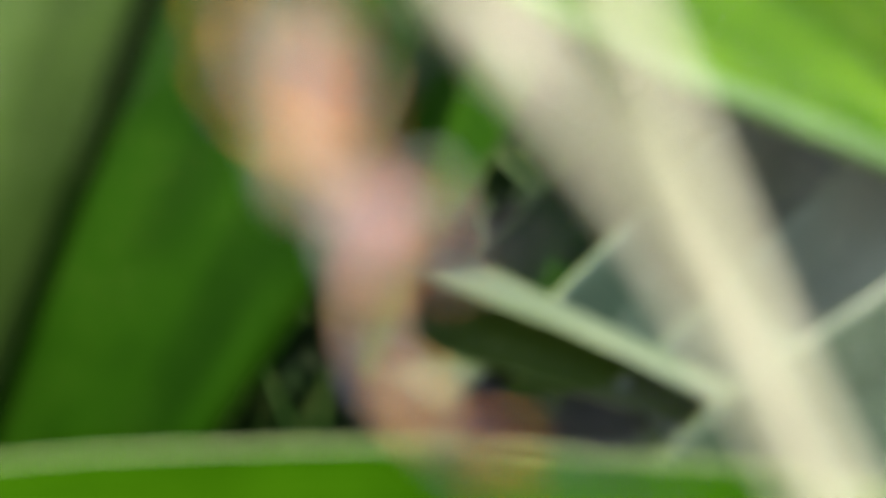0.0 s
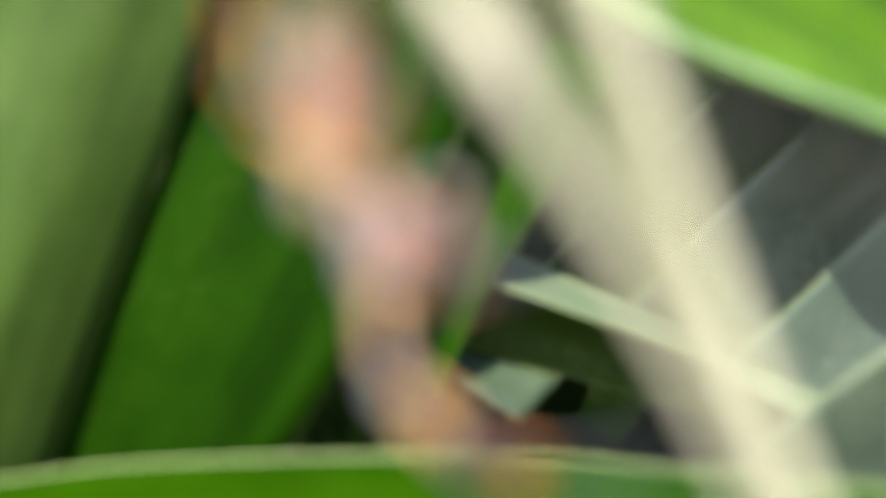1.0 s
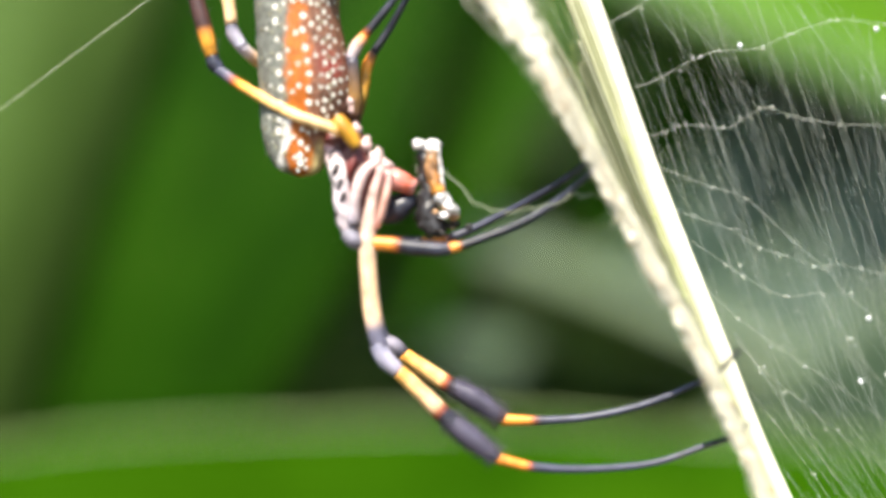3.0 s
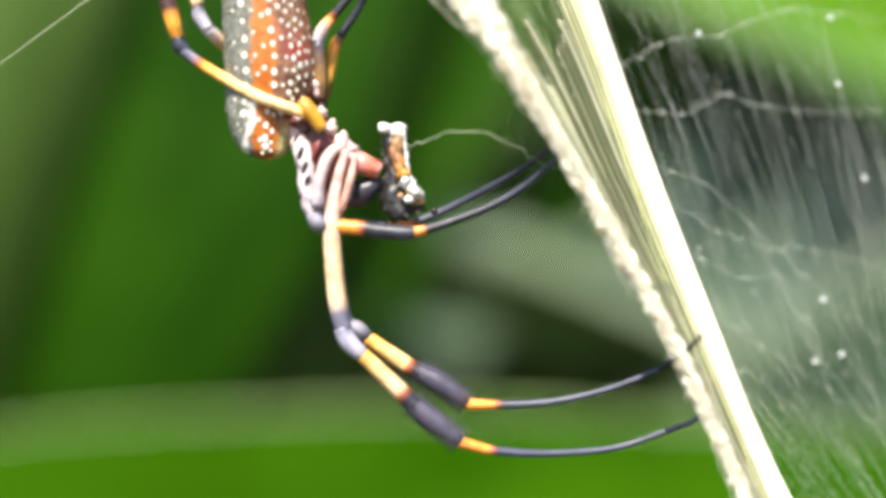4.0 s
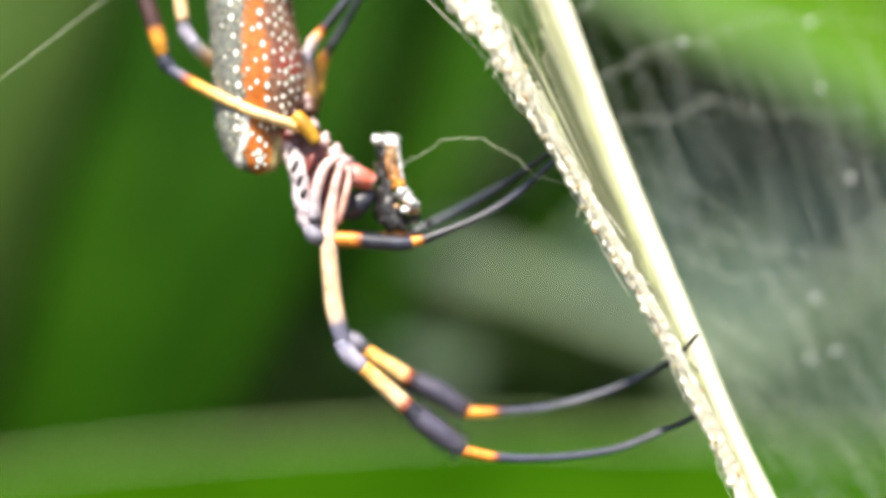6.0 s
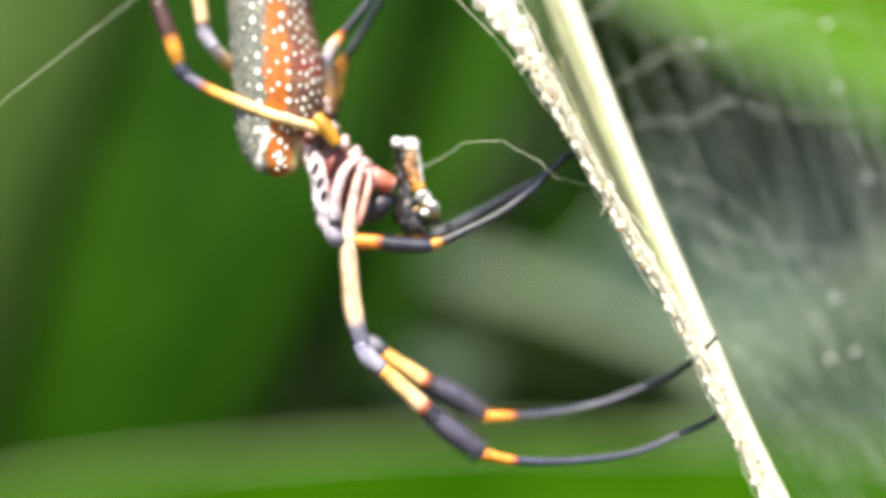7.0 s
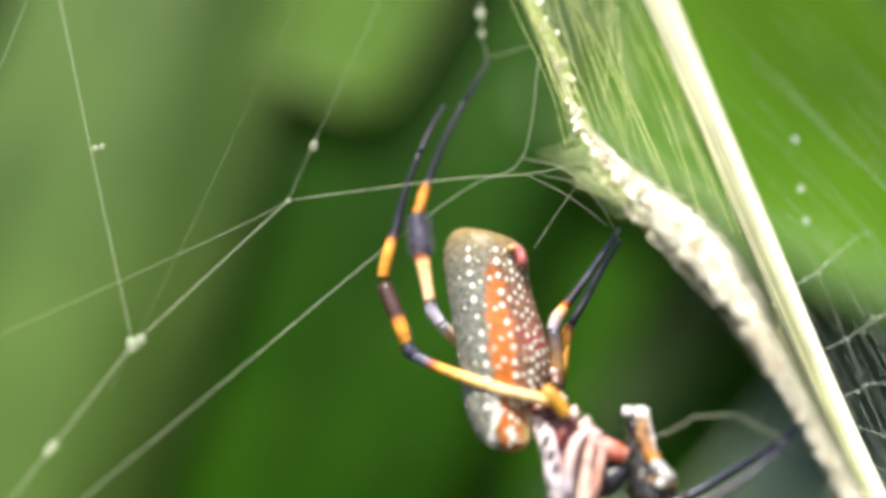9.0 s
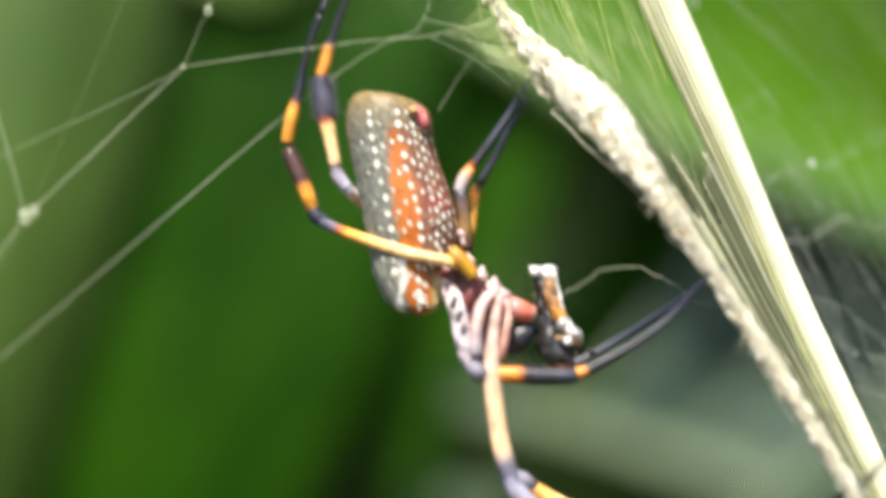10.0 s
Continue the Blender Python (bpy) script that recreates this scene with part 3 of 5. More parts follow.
    bm = bead((0.36, 0.34, 0.22), (0.09, 0.07, 0.04))
    dim = part("spot", bm, SPOT, body)
    dim.matrix_basis = Matrix.LocRotScale((Vector(path[8]) + Vector((-1.0, -0.94 * wid[8][0], 0))) * MM, None, Vector((0.2, 0.06, 0.2)))
    for u0, step, size, lo, hi in columns + dim_columns:
        data = dim.data if (u0, step, size, lo, hi) in dim_columns else spot.data
        v = lo + rng.uniform(0, step)
        while v < hi:
            mid = blend([(0, (0.12,)), (0.5, (0.0,)), (1, (0.05,))], v)[0]
            u = min(max(u0 + mid * (1 - abs(u0)) + rng.gauss(0, 0.018), -0.99), 0.97)
            i = min(int(v * n), n - 1)
            p, w, side = path[i], wid[i][0], slant(v)
            f = -math.sqrt(1 - u * u)
            out = Vector(side * u + np.array((0, f, 0))).normalized()
            q = Vector(p) + Vector(side) * u * w + Vector((0, f * 0.95 * w, 0))
            t = size * 0.9 * rng.uniform(0.75, 1.15)
            ob = made[0] if len(made) == 1 and made[0].location.length == 0 else new("spot", data)
            ob.parent = body
            ob.matrix_basis = Matrix.LocRotScale(q * MM, out.to_track_quat("Z", "Y"), Vector((t * rng.uniform(0.85, 1.0), t * rng.uniform(1.0, 1.3), 0.07)))
            made.append(ob)
            v += step * rng.uniform(0.88, 1.12)
    bm = bmesh.new()
    ball(bm, (-18.13, -0.80, 31.94), (1.15, 1.6, 1.25), (0.5, 0.14, 0.14), rough=0.3)
    ball(bm, (-18.56, -2.40, 32.18), (0.6, 0.7, 0.5), (0.55, 0.32, 0.12), rough=0.3)
    ball(bm, (-17.49, -1.80, 31.12), (0.6, 0.6, 0.9), (0.42, 0.1, 0.1), rough=0.3)
    part("spinneret", bm, CHITIN, body, "pink-red spinnerets")
    return body


def make_spider():
    rng = random.Random(3)
    spider = root("spider", "large orb-weaving spider with banded orange and black legs, holding prey", "spider")
    tail_end = abdomen(spider)
    # fore body: dark core, silvery shield along one side, pale hips along the other
    bm = bmesh.new()
    tube(bm, [(-16.40, 1.00, 16.15), (-15.42, 0.00, 14.22), (-15.06, 0.00, 11.74), (-15.00, 0.00, 8.65), (-14.83, 0.00, 5.87), (-14.92, 0.00, 4.33)],
         [0.8, 1.4, 1.9, 2.0, 1.7, 0.7], n=40, seg=24, flat=0.9, rough=0.4, grain=1.3,
         pigment=[(0, BROWN), (0.3, (0.1, 0.025, 0.02)), (0.6, (0.22, 0.06, 0.05)), (1, SLATE)])
    fore = part("cephalothorax", bm, CHITIN, spider, "dark red-brown fore body")
    bm = bmesh.new()
    tube(bm, [(-18.4, 0.5, 16.6), (-17.6, 0.0, 14.9), (-16.6, -0.4, 13.2)], [1.0, 1.25, 1.1], n=16, seg=16, pigment=[(0, BROWN), (0.6, (0.16, 0.035, 0.03)), (1, BROWN)], rough=0.3)
    part("waist", bm, CHITIN, fore, "dark red narrow waist")
    bm = bmesh.new()
    tube(bm, [(-18.03, -0.50, 14.03), (-17.18, -1.00, 12.15), (-16.48, -1.20, 9.82), (-16.29, -1.40, 7.36), (-15.75, -1.40, 5.23), (-15.26, -1.20, 4.01)],
         [0.5, 1.0, 1.05, 1.0, 1.0, 0.6], n=40, seg=20, rough=0.25, grain=1.6,
         pigment=[(0, PINK), (0.25, (0.66, 0.58, 0.58)), (0.5, SILVER), (1, SILVER)])
    part("carapace", bm, CHITIN, fore, "silvery white carapace with dark marks")
    for q, r in (((-17.5, -1.70, 12.6), (0.3, 0.3, 0.8)), ((-16.95, -2.05, 11.2), (0.38, 0.28, 0.85)), ((-16.5, -2.25, 9.6), (0.34, 0.28, 0.75)), ((-16.2, -2.40, 8.2), (0.3, 0.28, 0.65)), ((-16.9, -1.9, 6.6), (0.22, 0.3, 0.6)), ((-15.3, -2.2, 11.4), (0.42, 0.4, 1.3)), ((-13.73, -2.30, 10.42), (0.5, 0.45, 1.3)), ((-14.48, -2.30, 8.46), (0.4, 0.35, 1.1))):
        bm = bmesh.new()
        ball(bm, q, r, (0.03, 0.022, 0.025) if q[0] < -16 else (0.14, 0.025, 0.02), Matrix.Rotation(radians(18), 3, "Y"), rings=6, seg=8, rough=0.3, grain=2)
        part("dark_mark", bm, CHITIN, fore)
    bm = bmesh.new()
    tube(bm, [(-16.79, -2.60, 16.50), (-15.76, -2.80, 15.34), (-14.56, -2.40, 13.56)], [0.8, 0.85, 0.65], n=14, seg=14, pigment=[(0, (0.55, 0.24, 0.02)), (1, (0.6, 0.32, 0.03))])
    part("trochanter", bm, CHITIN, fore, "orange hip segment")
    for q, r in (((-14.85, -0.30, 15.56), (0.6, 0.6, 0.8)), ((-13.83, -0.80, 13.99), (0.7, 0.7, 0.9)), ((-12.71, -1.20, 12.44), (0.8, 0.8, 0.95)), ((-11.91, -1.00, 11.61), (0.8, 0.8, 0.85)), ((-15.45, 0.50, 18.74), (0.6, 0.7, 0.7)), ((-15.25, 0.60, 17.88), (0.6, 0.7, 0.6)), ((-11.79, 1.00, 10.72), (0.8, 0.8, 0.8))):
        bm = bmesh.new()
        ball(bm, q, r, (0.6, 0.43, 0.42), rough=0.9, grain=1.8)
        part("coxa", bm, CHITIN, fore, "pale pink hip joint")
    # jaws and feelers
    for a, b, r, col in (((-12.02, -1.00, 10.50), (-8.49, -1.00, 9.20), (1.0, 1.25, 0.85), [(0, PINK), (0.45, (0.64, 0.24, 0.2)), (0.8, (0.6, 0.12, 0.06)), (1, (0.6, 0.3, 0.28))]),
                         ((-12.22, 0.00, 5.91), (-8.55, 0.00, 8.25), (0.9, 1.45, 0.8), [(0, DARK), (0.5, (0.03, 0.03, 0.045)), (1, DARK)])):
        bm = bmesh.new()
        tube(bm, [a, tuple((np.array(a) + b) / 2), b], r, n=16, seg=16, pigment=col, rough=0.2)
        part("jaw", bm, CHITIN, fore)
    bm = bmesh.new()
    tube(bm, [(-11.08, -2.50, 10.75), (-11.48, -3.00, 8.61), (-12.16, -3.00, 6.18), (-12.55, -2.50, 4.85)], [0.35, 0.42, 0.4, 0.25], pigment=[(0, PINK), (0.5, (0.66, 0.36, 0.28)), (1, PINK)])
    part("palp", bm, CHITIN, fore, "thin pink feeler")
    # cream middle of this femur is a highlight painted into its yellow
    leg = segment(spider, None, "hind leg, yellow and black banded", "femur", [(-16.12, -2.40, 14.98), (-16.58, -2.60, 15.26), (-17.33, -2.80, 15.60), (-21.17, -3.20, 16.95), (-26.90, 0.00, 20.25), (-30.5, 2.0, 22.7)], [0.45, 0.62, 0.62, 0.62, 0.6, 0.58], [(0, YELLOW), (0.25, (0.88, 0.5, 0.14)), (0.5, (0.9, 0.64, 0.32)), (0.7, (0.88, 0.52, 0.18)), (0.82, YELLOW), (0.9, LILAC), (1, SLATE)], (110, 0.8, 0.015), rng)
    leg = segment(spider, leg, "", "patella", [(-30.1, 2.0, 22.6), (-30.7, 2.0, 23.2), (-31.0, 2.0, 24.1)], [0.7, 0.85, 0.75], [(0, SLATE), (1, DARK)], None, rng)
    leg = segment(spider, leg, "", "tibia", [(-31.0, 2.0, 24.0), (-31.34, 1.50, 25.69), (-31.99, 1.50, 28.28), (-32.76, 1.50, 31.08)], [0.7, 0.85, 0.95, 0.8], [(0, YELLOW), (0.44, YELLOW), (0.5, BROWN), (1, BROWN)], (140, 0.9, 0.02), rng)
    hind, inner = leg, set(leg.children)
    leg = segment(spider, leg, "", "metatarsus", [(-32.81, 1.50, 31.60), (-32.35, 1.00, 34.33), (-31.53, 1.00, 37.56), (-30.71, 0.50, 41.34), (-29.14, 0.00, 46.12)], [0.7, 0.72, 0.55, 0.4, 0.33], [(0, DARK), (0.05, YELLOW), (0.36, YELLOW), (0.42, DARK), (1, DARK)], (60, 0.7, 0.015), rng)
    leg = segment(spider, leg, "", "tarsus", [(-29.14, 0.00, 46.05), (-27.95, 0.40, 49.22), (-26.45, 0.40, 52.30)], [0.34, 0.3, 0.18], [(0, DARK), (1, DARK)], None, rng)
    outer = [ob for ob in hind.children if ob not in inner]
    leg = segment(spider, None, "hind leg with a brush-like black band", "femur", [(-18.44, 4.00, 17.48), (-22.60, 6.50, 21.19), (-26.01, 4.00, 23.58), (-27.80, 2.00, 25.15)], [0.9, 0.9, 0.75, 0.7], [(0, ORANGE), (0.5, YELLOW), (0.72, (0.86, 0.5, 0.2)), (0.9, (0.7, 0.6, 0.6)), (1, (0.5, 0.47, 0.56))], None, rng)
    leg = segment(spider, leg, "", "patella", [(-27.62, 2.00, 24.95), (-28.56, 2.00, 26.46), (-28.76, 2.00, 27.56)], [0.7, 0.8, 0.65], [(0, (0.48, 0.46, 0.56)), (0.6, MAUVE), (1, SLATE)], None, rng)
    leg = segment(spider, leg, "", "tibia", [(-28.76, 2.00, 27.50), (-29.09, 2.00, 30.15), (-29.41, 2.00, 32.77), (-29.73, 2.00, 35.74), (-29.77, 2.00, 37.86)], [0.7, 0.75, 0.95, 1.0, 0.75], [(0, PALE), (0.48, (0.7, 0.5, 0.2)), (0.52, SLATE), (1, SLATE)], None, rng)
    leg = segment(spider, leg, "", "brush", [(-29.35, 2.00, 32.77), (-29.57, 2.00, 35.07), (-29.71, 2.00, 37.59)], [0.9, 1.1, 0.7], [(0, DUSK), (1, DUSK)], (1100, 1.2, 0.017), rng)
    leg = segment(spider, leg, "", "metatarsus", [(-29.77, 2.00, 37.86), (-28.81, 2.00, 40.67), (-28.08, 2.00, 42.44), (-26.11, 1.60, 46.82), (-23.62, 1.60, 51.14)], [0.65, 0.6, 0.45, 0.36, 0.32], [(0, ORANGE), (0.32, ORANGE), (0.38, DARK), (1, DARK)], (50, 0.6, 0.015), rng)
    leg = segment(spider, leg, "", "tarsus", [(-23.62, 1.60, 51.14), (-22.05, 1.20, 53.47), (-20.74, 1.20, 55.84)], [0.32, 0.28, 0.16], [(0, DARK), (1, DARK)], None, rng)
    leg = segment(spider, None, "short middle leg, slate and orange", "femur", [(-15.25, 0.80, 16.97), (-15.13, 0.40, 20.00), (-15.30, 0.00, 23.36)], [0.8, 0.75, 0.65], [(0, BROWN), (0.4, (0.3, 0.16, 0.05)), (1, SLATE)], None, rng)
    # pale lilac and pink stops paint the highlight on this joint
    leg = segment(spider, leg, "", "tibia", [(-15.44, 0.00, 23.18), (-14.85, 0.00, 24.53), (-13.89, 0.00, 25.80)], [0.65, 0.7, 0.55], [(0, (0.42, 0.38, 0.46)), (0.5, (0.6, 0.46, 0.42)), (1, ORANGE)], None, rng)
    leg = segment(spider, leg, "", "metatarsus", [(-13.96, 0.00, 25.74), (-12.06, 0.00, 27.92), (-9.65, 0.00, 30.98), (-7.13, 0.00, 34.39)], [0.5, 0.45, 0.36, 0.25], [(0, ORANGE), (0.08, DARK), (1, SLATE)], (40, 0.6, 0.015), rng)
    leg = segment(spider, None, "short middle leg with an orange joint", "femur", [(-15.47, 2.40, 16.53), (-14.51, 2.40, 19.60), (-14.02, 2.40, 22.10)], [0.8, 0.7, 0.6], [(0, BROWN), (0.5, (0.35, 0.2, 0.03)), (1, YELLOW)], None, rng)
    leg = segment(spider, leg, "", "tibia", [(-14.10, 2.40, 21.97), (-13.77, 2.40, 23.03), (-13.18, 2.40, 24.27)], [0.6, 0.62, 0.5], [(0, YELLOW), (0.6, ORANGE), (1, DARK)], None, rng)
    leg = segment(spider, leg, "", "metatarsus", [(-13.18, 2.40, 24.21), (-11.27, 2.40, 27.06), (-9.21, 1.60, 30.33), (-6.99, 0.80, 33.28)], [0.48, 0.42, 0.34, 0.22], [(0, DARK), (1, SLATE)], None, rng)
    leg = segment(spider, None, "front leg drawn up, pink thigh, reaching to the silk", "femur", [(-12.32, -2.50, 12.13), (-13.92, -3.20, 10.67), (-14.84, -3.20, 7.95), (-15.05, -3.00, 5.23)], [0.45, 0.58, 0.6, 0.75], [(0, (0.72, 0.48, 0.45)), (0.5, (0.78, 0.56, 0.52)), (0.85, (0.5, 0.42, 0.46)), (1, MAUVE)], (110, 0.8, 0.015), rng)
    leg = segment(spider, leg, "", "patella", [(-15.46, -2.40, 4.75), (-15.04, -2.40, 3.73), (-13.72, -2.40, 3.37)], [0.95, 1.05, 0.85], [(0, (0.4, 0.38, 0.44)), (0.5, MAUVE), (1, DARK)], None, rng)
    leg = segment(spider, leg, "", "tibia", [(-13.78, -2.40, 3.37), (-10.95, -2.40, 3.13), (-8.66, -2.40, 2.77), (-5.66, -2.40, 2.53), (-4.81, -2.40, 2.71)], [0.75, 0.8, 0.85, 0.75, 0.6], [(0, PALE), (0.05, ORANGE), (0.26, ORANGE), (0.33, DARK), (1, SLATE)], (160, 0.8, 0.02), rng)
    inner = set(leg.children)
    leg = segment(spider, leg, "", "metatarsus", [(-4.87, -2.40, 2.65), (-2.65, -2.40, 3.19), (2.77, -2.40, 5.17), (6.98, -2.60, 7.60), (10.45, -4.80, 10.60)], [0.6, 0.5, 0.4, 0.36, 0.25], [(0, ORANGE), (0.14, ORANGE), (0.18, DARK), (1, SLATE)], (110, 0.75, 0.016), rng)
    reach = [ob for ob in leg.children if ob not in inner]
    leg = segment(spider, None, "front leg folded behind, slate and orange", "femur", [(-11.69, 0.00, 10.86), (-12.04, 0.80, 8.72), (-12.81, 1.50, 5.92), (-13.78, 2.00, 4.03)], [0.4, 0.42, 0.42, 0.55], [(0, PINK), (1, PINK)], None, rng)
    leg = segment(spider, leg, "", "patella", [(-14.56, 2.00, 4.42), (-14.18, 2.00, 3.55), (-13.00, 2.00, 3.17)], [0.8, 0.9, 0.75], [(0, SLATE), (1, SLATE)], None, rng)
    leg = segment(spider, leg, "", "tibia", [(-13.06, 2.00, 3.17), (-10.82, 2.00, 3.30), (-8.02, 2.00, 3.30)], [0.7, 0.8, 0.7], [(0, ORANGE), (0.3, ORANGE), (0.4, DARK), (1, DARK)], (100, 0.7, 0.02), rng)
    leg = segment(spider, leg, "", "metatarsus", [(-8.02, 2.00, 3.30), (-4.48, 2.00, 3.92), (0.99, 1.60, 6.39), (6.44, -1.20, 9.29), (11.10, -4.80, 12.46)], [0.65, 0.5, 0.4, 0.36, 0.22], [(0, ORANGE), (0.18, ORANGE), (0.23, SLATE), (1, DARK)], (110, 0.75, 0.016), rng)
    leg = segment(spider, None, "long lower leg with a hairy black band", "femur", [(-12.27, -0.50, 11.26), (-13.18, 0.50, 8.07), (-13.78, 1.00, 3.41), (-13.48, 1.20, -2.41), (-12.92, 1.20, -5.81), (-12.00, 1.20, -7.98)], [0.45, 0.5, 0.75, 0.9, 0.9, 0.75], [(0, PINK), (0.3, (0.78, 0.55, 0.46)), (0.5, PALE), (0.72, PALE), (0.82, LILAC), (1, LILAC)], (120, 0.8, 0.015), rng)
    leg = segment(spider, leg, "", "patella", [(-12.31, 1.20, -7.54), (-11.19, 1.20, -7.85), (-10.02, 1.20, -8.90)], [0.85, 0.85, 0.75], [(0, LILAC), (0.4, MAUVE), (1, DARK)], None, rng)
    leg = segment(spider, leg, "", "tibia", [(-10.14, 1.20, -8.84), (-7.67, 1.20, -10.57), (-5.07, 1.20, -12.31), (-2.10, 1.20, -14.04), (0.74, 1.20, -16.02)], [0.75, 0.85, 0.95, 1.05, 0.7], [(0, YELLOW), (0.1, (0.86, 0.47, 0.13)), (0.42, (0.84, 0.55, 0.24)), (0.47, DARK), (1, BROWN)], (90, 1.2, 0.013), rng)
    leg = segment(spider, leg, "", "brush", [(-5.07, 1.20, -12.31), (-2.10, 1.20, -13.91), (0.49, 1.20, -15.89)], [0.9, 1.2, 0.7], [(0, DUSK), (1, DUSK)], (1100, 1.2, 0.017), rng)
    leg = segment(spider, leg, "", "metatarsus", [(0.56, 1.20, -16.08), (4.70, 1.20, -16.20), (10.27, 1.20, -15.83), (16.40, 0.80, -14.36), (21.88, 0.40, -12.11)], [0.65, 0.5, 0.4, 0.36, 0.33], [(0, ORANGE), (0.19, ORANGE), (0.24, SLATE), (1, SLATE)], (110, 0.75, 0.016), rng)
    leg = segment(spider, leg, "", "tarsus", [(21.76, 0.40, -12.17), (23.23, -4.00, -10.34), (24.92, -6.00, -8.01)], [0.33, 0.28, 0.22], [(0, SLATE), (0.6, DARK), (1, DARK)], None, rng)
    leg = segment(spider, None, "long lower leg, nearest, orange and black", "femur", [(-12.05, -2.60, 11.34), (-12.98, -3.00, 7.98), (-13.62, -2.50, 3.44), (-13.40, -2.00, -2.35), (-12.92, -2.00, -5.97), (-12.31, -2.00, -8.09)], [0.45, 0.55, 0.9, 0.95, 0.95, 0.8], [(0, PINK), (0.3, (0.78, 0.55, 0.46)), (0.5, PALE), (0.7, PALE), (0.8, LILAC), (1, LILAC)], (120, 0.8, 0.015), rng)
    # lighter lilac stop is a highlight painted on the knee
    leg = segment(spider, leg, "", "patella", [(-12.73, -2.00, -7.48), (-11.83, -2.00, -9.11), (-10.38, -2.00, -10.50)], [0.9, 1.0, 0.8], [(0, LILAC), (0.4, (0.44, 0.42, 0.54)), (1, MAUVE)], None, rng)
    leg = segment(spider, leg, "", "tibia", [(-10.50, -2.00, -10.38), (-8.09, -2.00, -12.61), (-5.67, -2.00, -15.03), (-2.96, -2.00, -17.56), (0.00, -2.00, -19.73)], [0.8, 0.88, 1.0, 1.05, 0.7], [(0, YELLOW), (0.1, (0.86, 0.5, 0.17)), (0.42, PALE), (0.47, DARK), (1, SLATE)], (90, 1.2, 0.013), rng)
    leg = segment(spider, leg, "", "brush", [(-5.55, -2.00, -15.21), (-2.96, -2.00, -17.44), (-0.24, -2.00, -19.55)], [0.92, 1.22, 0.7], [(0, DUSK), (1, DUSK)], (1100, 1.2, 0.017), rng)
    leg = segment(spider, leg, "", "metatarsus", [(-0.18, -2.00, -19.73), (3.98, -2.00, -20.70), (10.05, -1.60, -21.01), (16.76, -1.20, -20.46), (22.22, -1.20, -18.64)], [0.65, 0.5, 0.4, 0.36, 0.33], [(0, ORANGE), (0.19, ORANGE), (0.24, SLATE), (1, SLATE)], (110, 0.75, 0.016), rng)
    leg = segment(spider, leg, "", "tarsus", [(22.10, -1.20, -18.70), (24.13, -4.00, -17.29), (25.96, -5.50, -15.68)], [0.33, 0.28, 0.2], [(0, SLATE), (1, DARK)], None, rng)
    return spider, tail_end, reach, hind, outer


def prey_item():
    thing = root("prey", "half-eaten dark insect wrapped in white silk", "insect")
    rng = random.Random(8)
    tan, ash, husk = (0.36, 0.2, 0.09), (0.66, 0.64, 0.64), (0.02, 0.017, 0.018)
    bm = bmesh.new()
    tube(bm, [(-7.78, -1.00, 13.32), (-7.54, -1.00, 11.01), (-7.30, -1.00, 8.58), (-7.05, -1.00, 6.14), (-6.02, -1.00, 4.32)], [0.55, 0.65, 0.85, 1.5, 1.2], n=30, seg=18, pigment=[(0, husk), (1, husk)], rough=0.7, grain=1.2)
    part("body", bm, PREY, thing, "black insect body")
    bm = bmesh.new()
    tube(bm, [(-6.77, -1.80, 13.06), (-6.64, -2.00, 10.80), (-6.03, -2.20, 8.50)], [0.6, 0.65, 0.7], n=20, seg=12, pigment=[(0, tan), (0.5, (0.3, 0.14, 0.05)), (1, (0.62, 0.26, 0.04))], rough=0.5, grain=1.6)
    part("wing_stub", bm, PREY, thing, "tan wing stub")
    bm = bmesh.new()
    for _ in range(6):
        ball(bm, Vector((-7.42, -1.00, 13.68)) + Vector((rng.gauss(0, 0.75), rng.gauss(0, 0.6), rng.gauss(0, 0.3))), (0.8, 0.8, 0.55), ash, rough=0.6, grain=1.6)
    part("cap", bm, PREY, thing, "white silk cap")
    bm = bmesh.new()
    tube(bm, [(-6.07, -1.20, 13.72), (-5.89, -1.20, 11.60), (-5.58, -1.40, 9.16), (-4.96, -1.60, 7.45)], [0.25, 0.28, 0.3, 0.5], pigment=[(0, ash), (1, ash)], rough=0.5, grain=2)
    part("wrapping_strip", bm, PREY, thing, "strip of white silk")
    for _ in range(16):
        bm = bmesh.new()
        s = rng.random()
        q = Vector((-5.55, -2.00, 7.42)).lerp(Vector((-4.59, -2.00, 5.37)), s) + Vector((rng.gauss(0, 0.6), rng.gauss(0, 0.5), rng.gauss(0, 0.5)))
        ball(bm, q, (0.5, 0.5, 0.4), ash if rng.random() < 0.6 else tan, rough=0.5, grain=2)
        part("wrapping", bm, PREY, thing)
    for _ in range(14):
        bm = bmesh.new()
        q = Vector((-5.72, -1.00, 4.62)) + Vector((rng.gauss(0, 1.2), rng.gauss(0, 0.6), rng.gauss(0, 0.5)))
        ball(bm, q, (0.5, 0.5, 0.35), husk if rng.random() < 0.7 else SILVER, rough=0.5, grain=2)
        part("crumb", bm, PREY, thing)
    bm = bmesh.new()
    hairs(bm, spline([(-7.54, -1.00, 14.05), (-7.42, -1.00, 8.58), (-5.72, -1.00, 4.20)], 20), 0.8, 110, 0.6, 0.0, rng, 0.02)
    tagged(part("fibre_tangle", bm, SILK, thing), kind="stuff")
    return thing


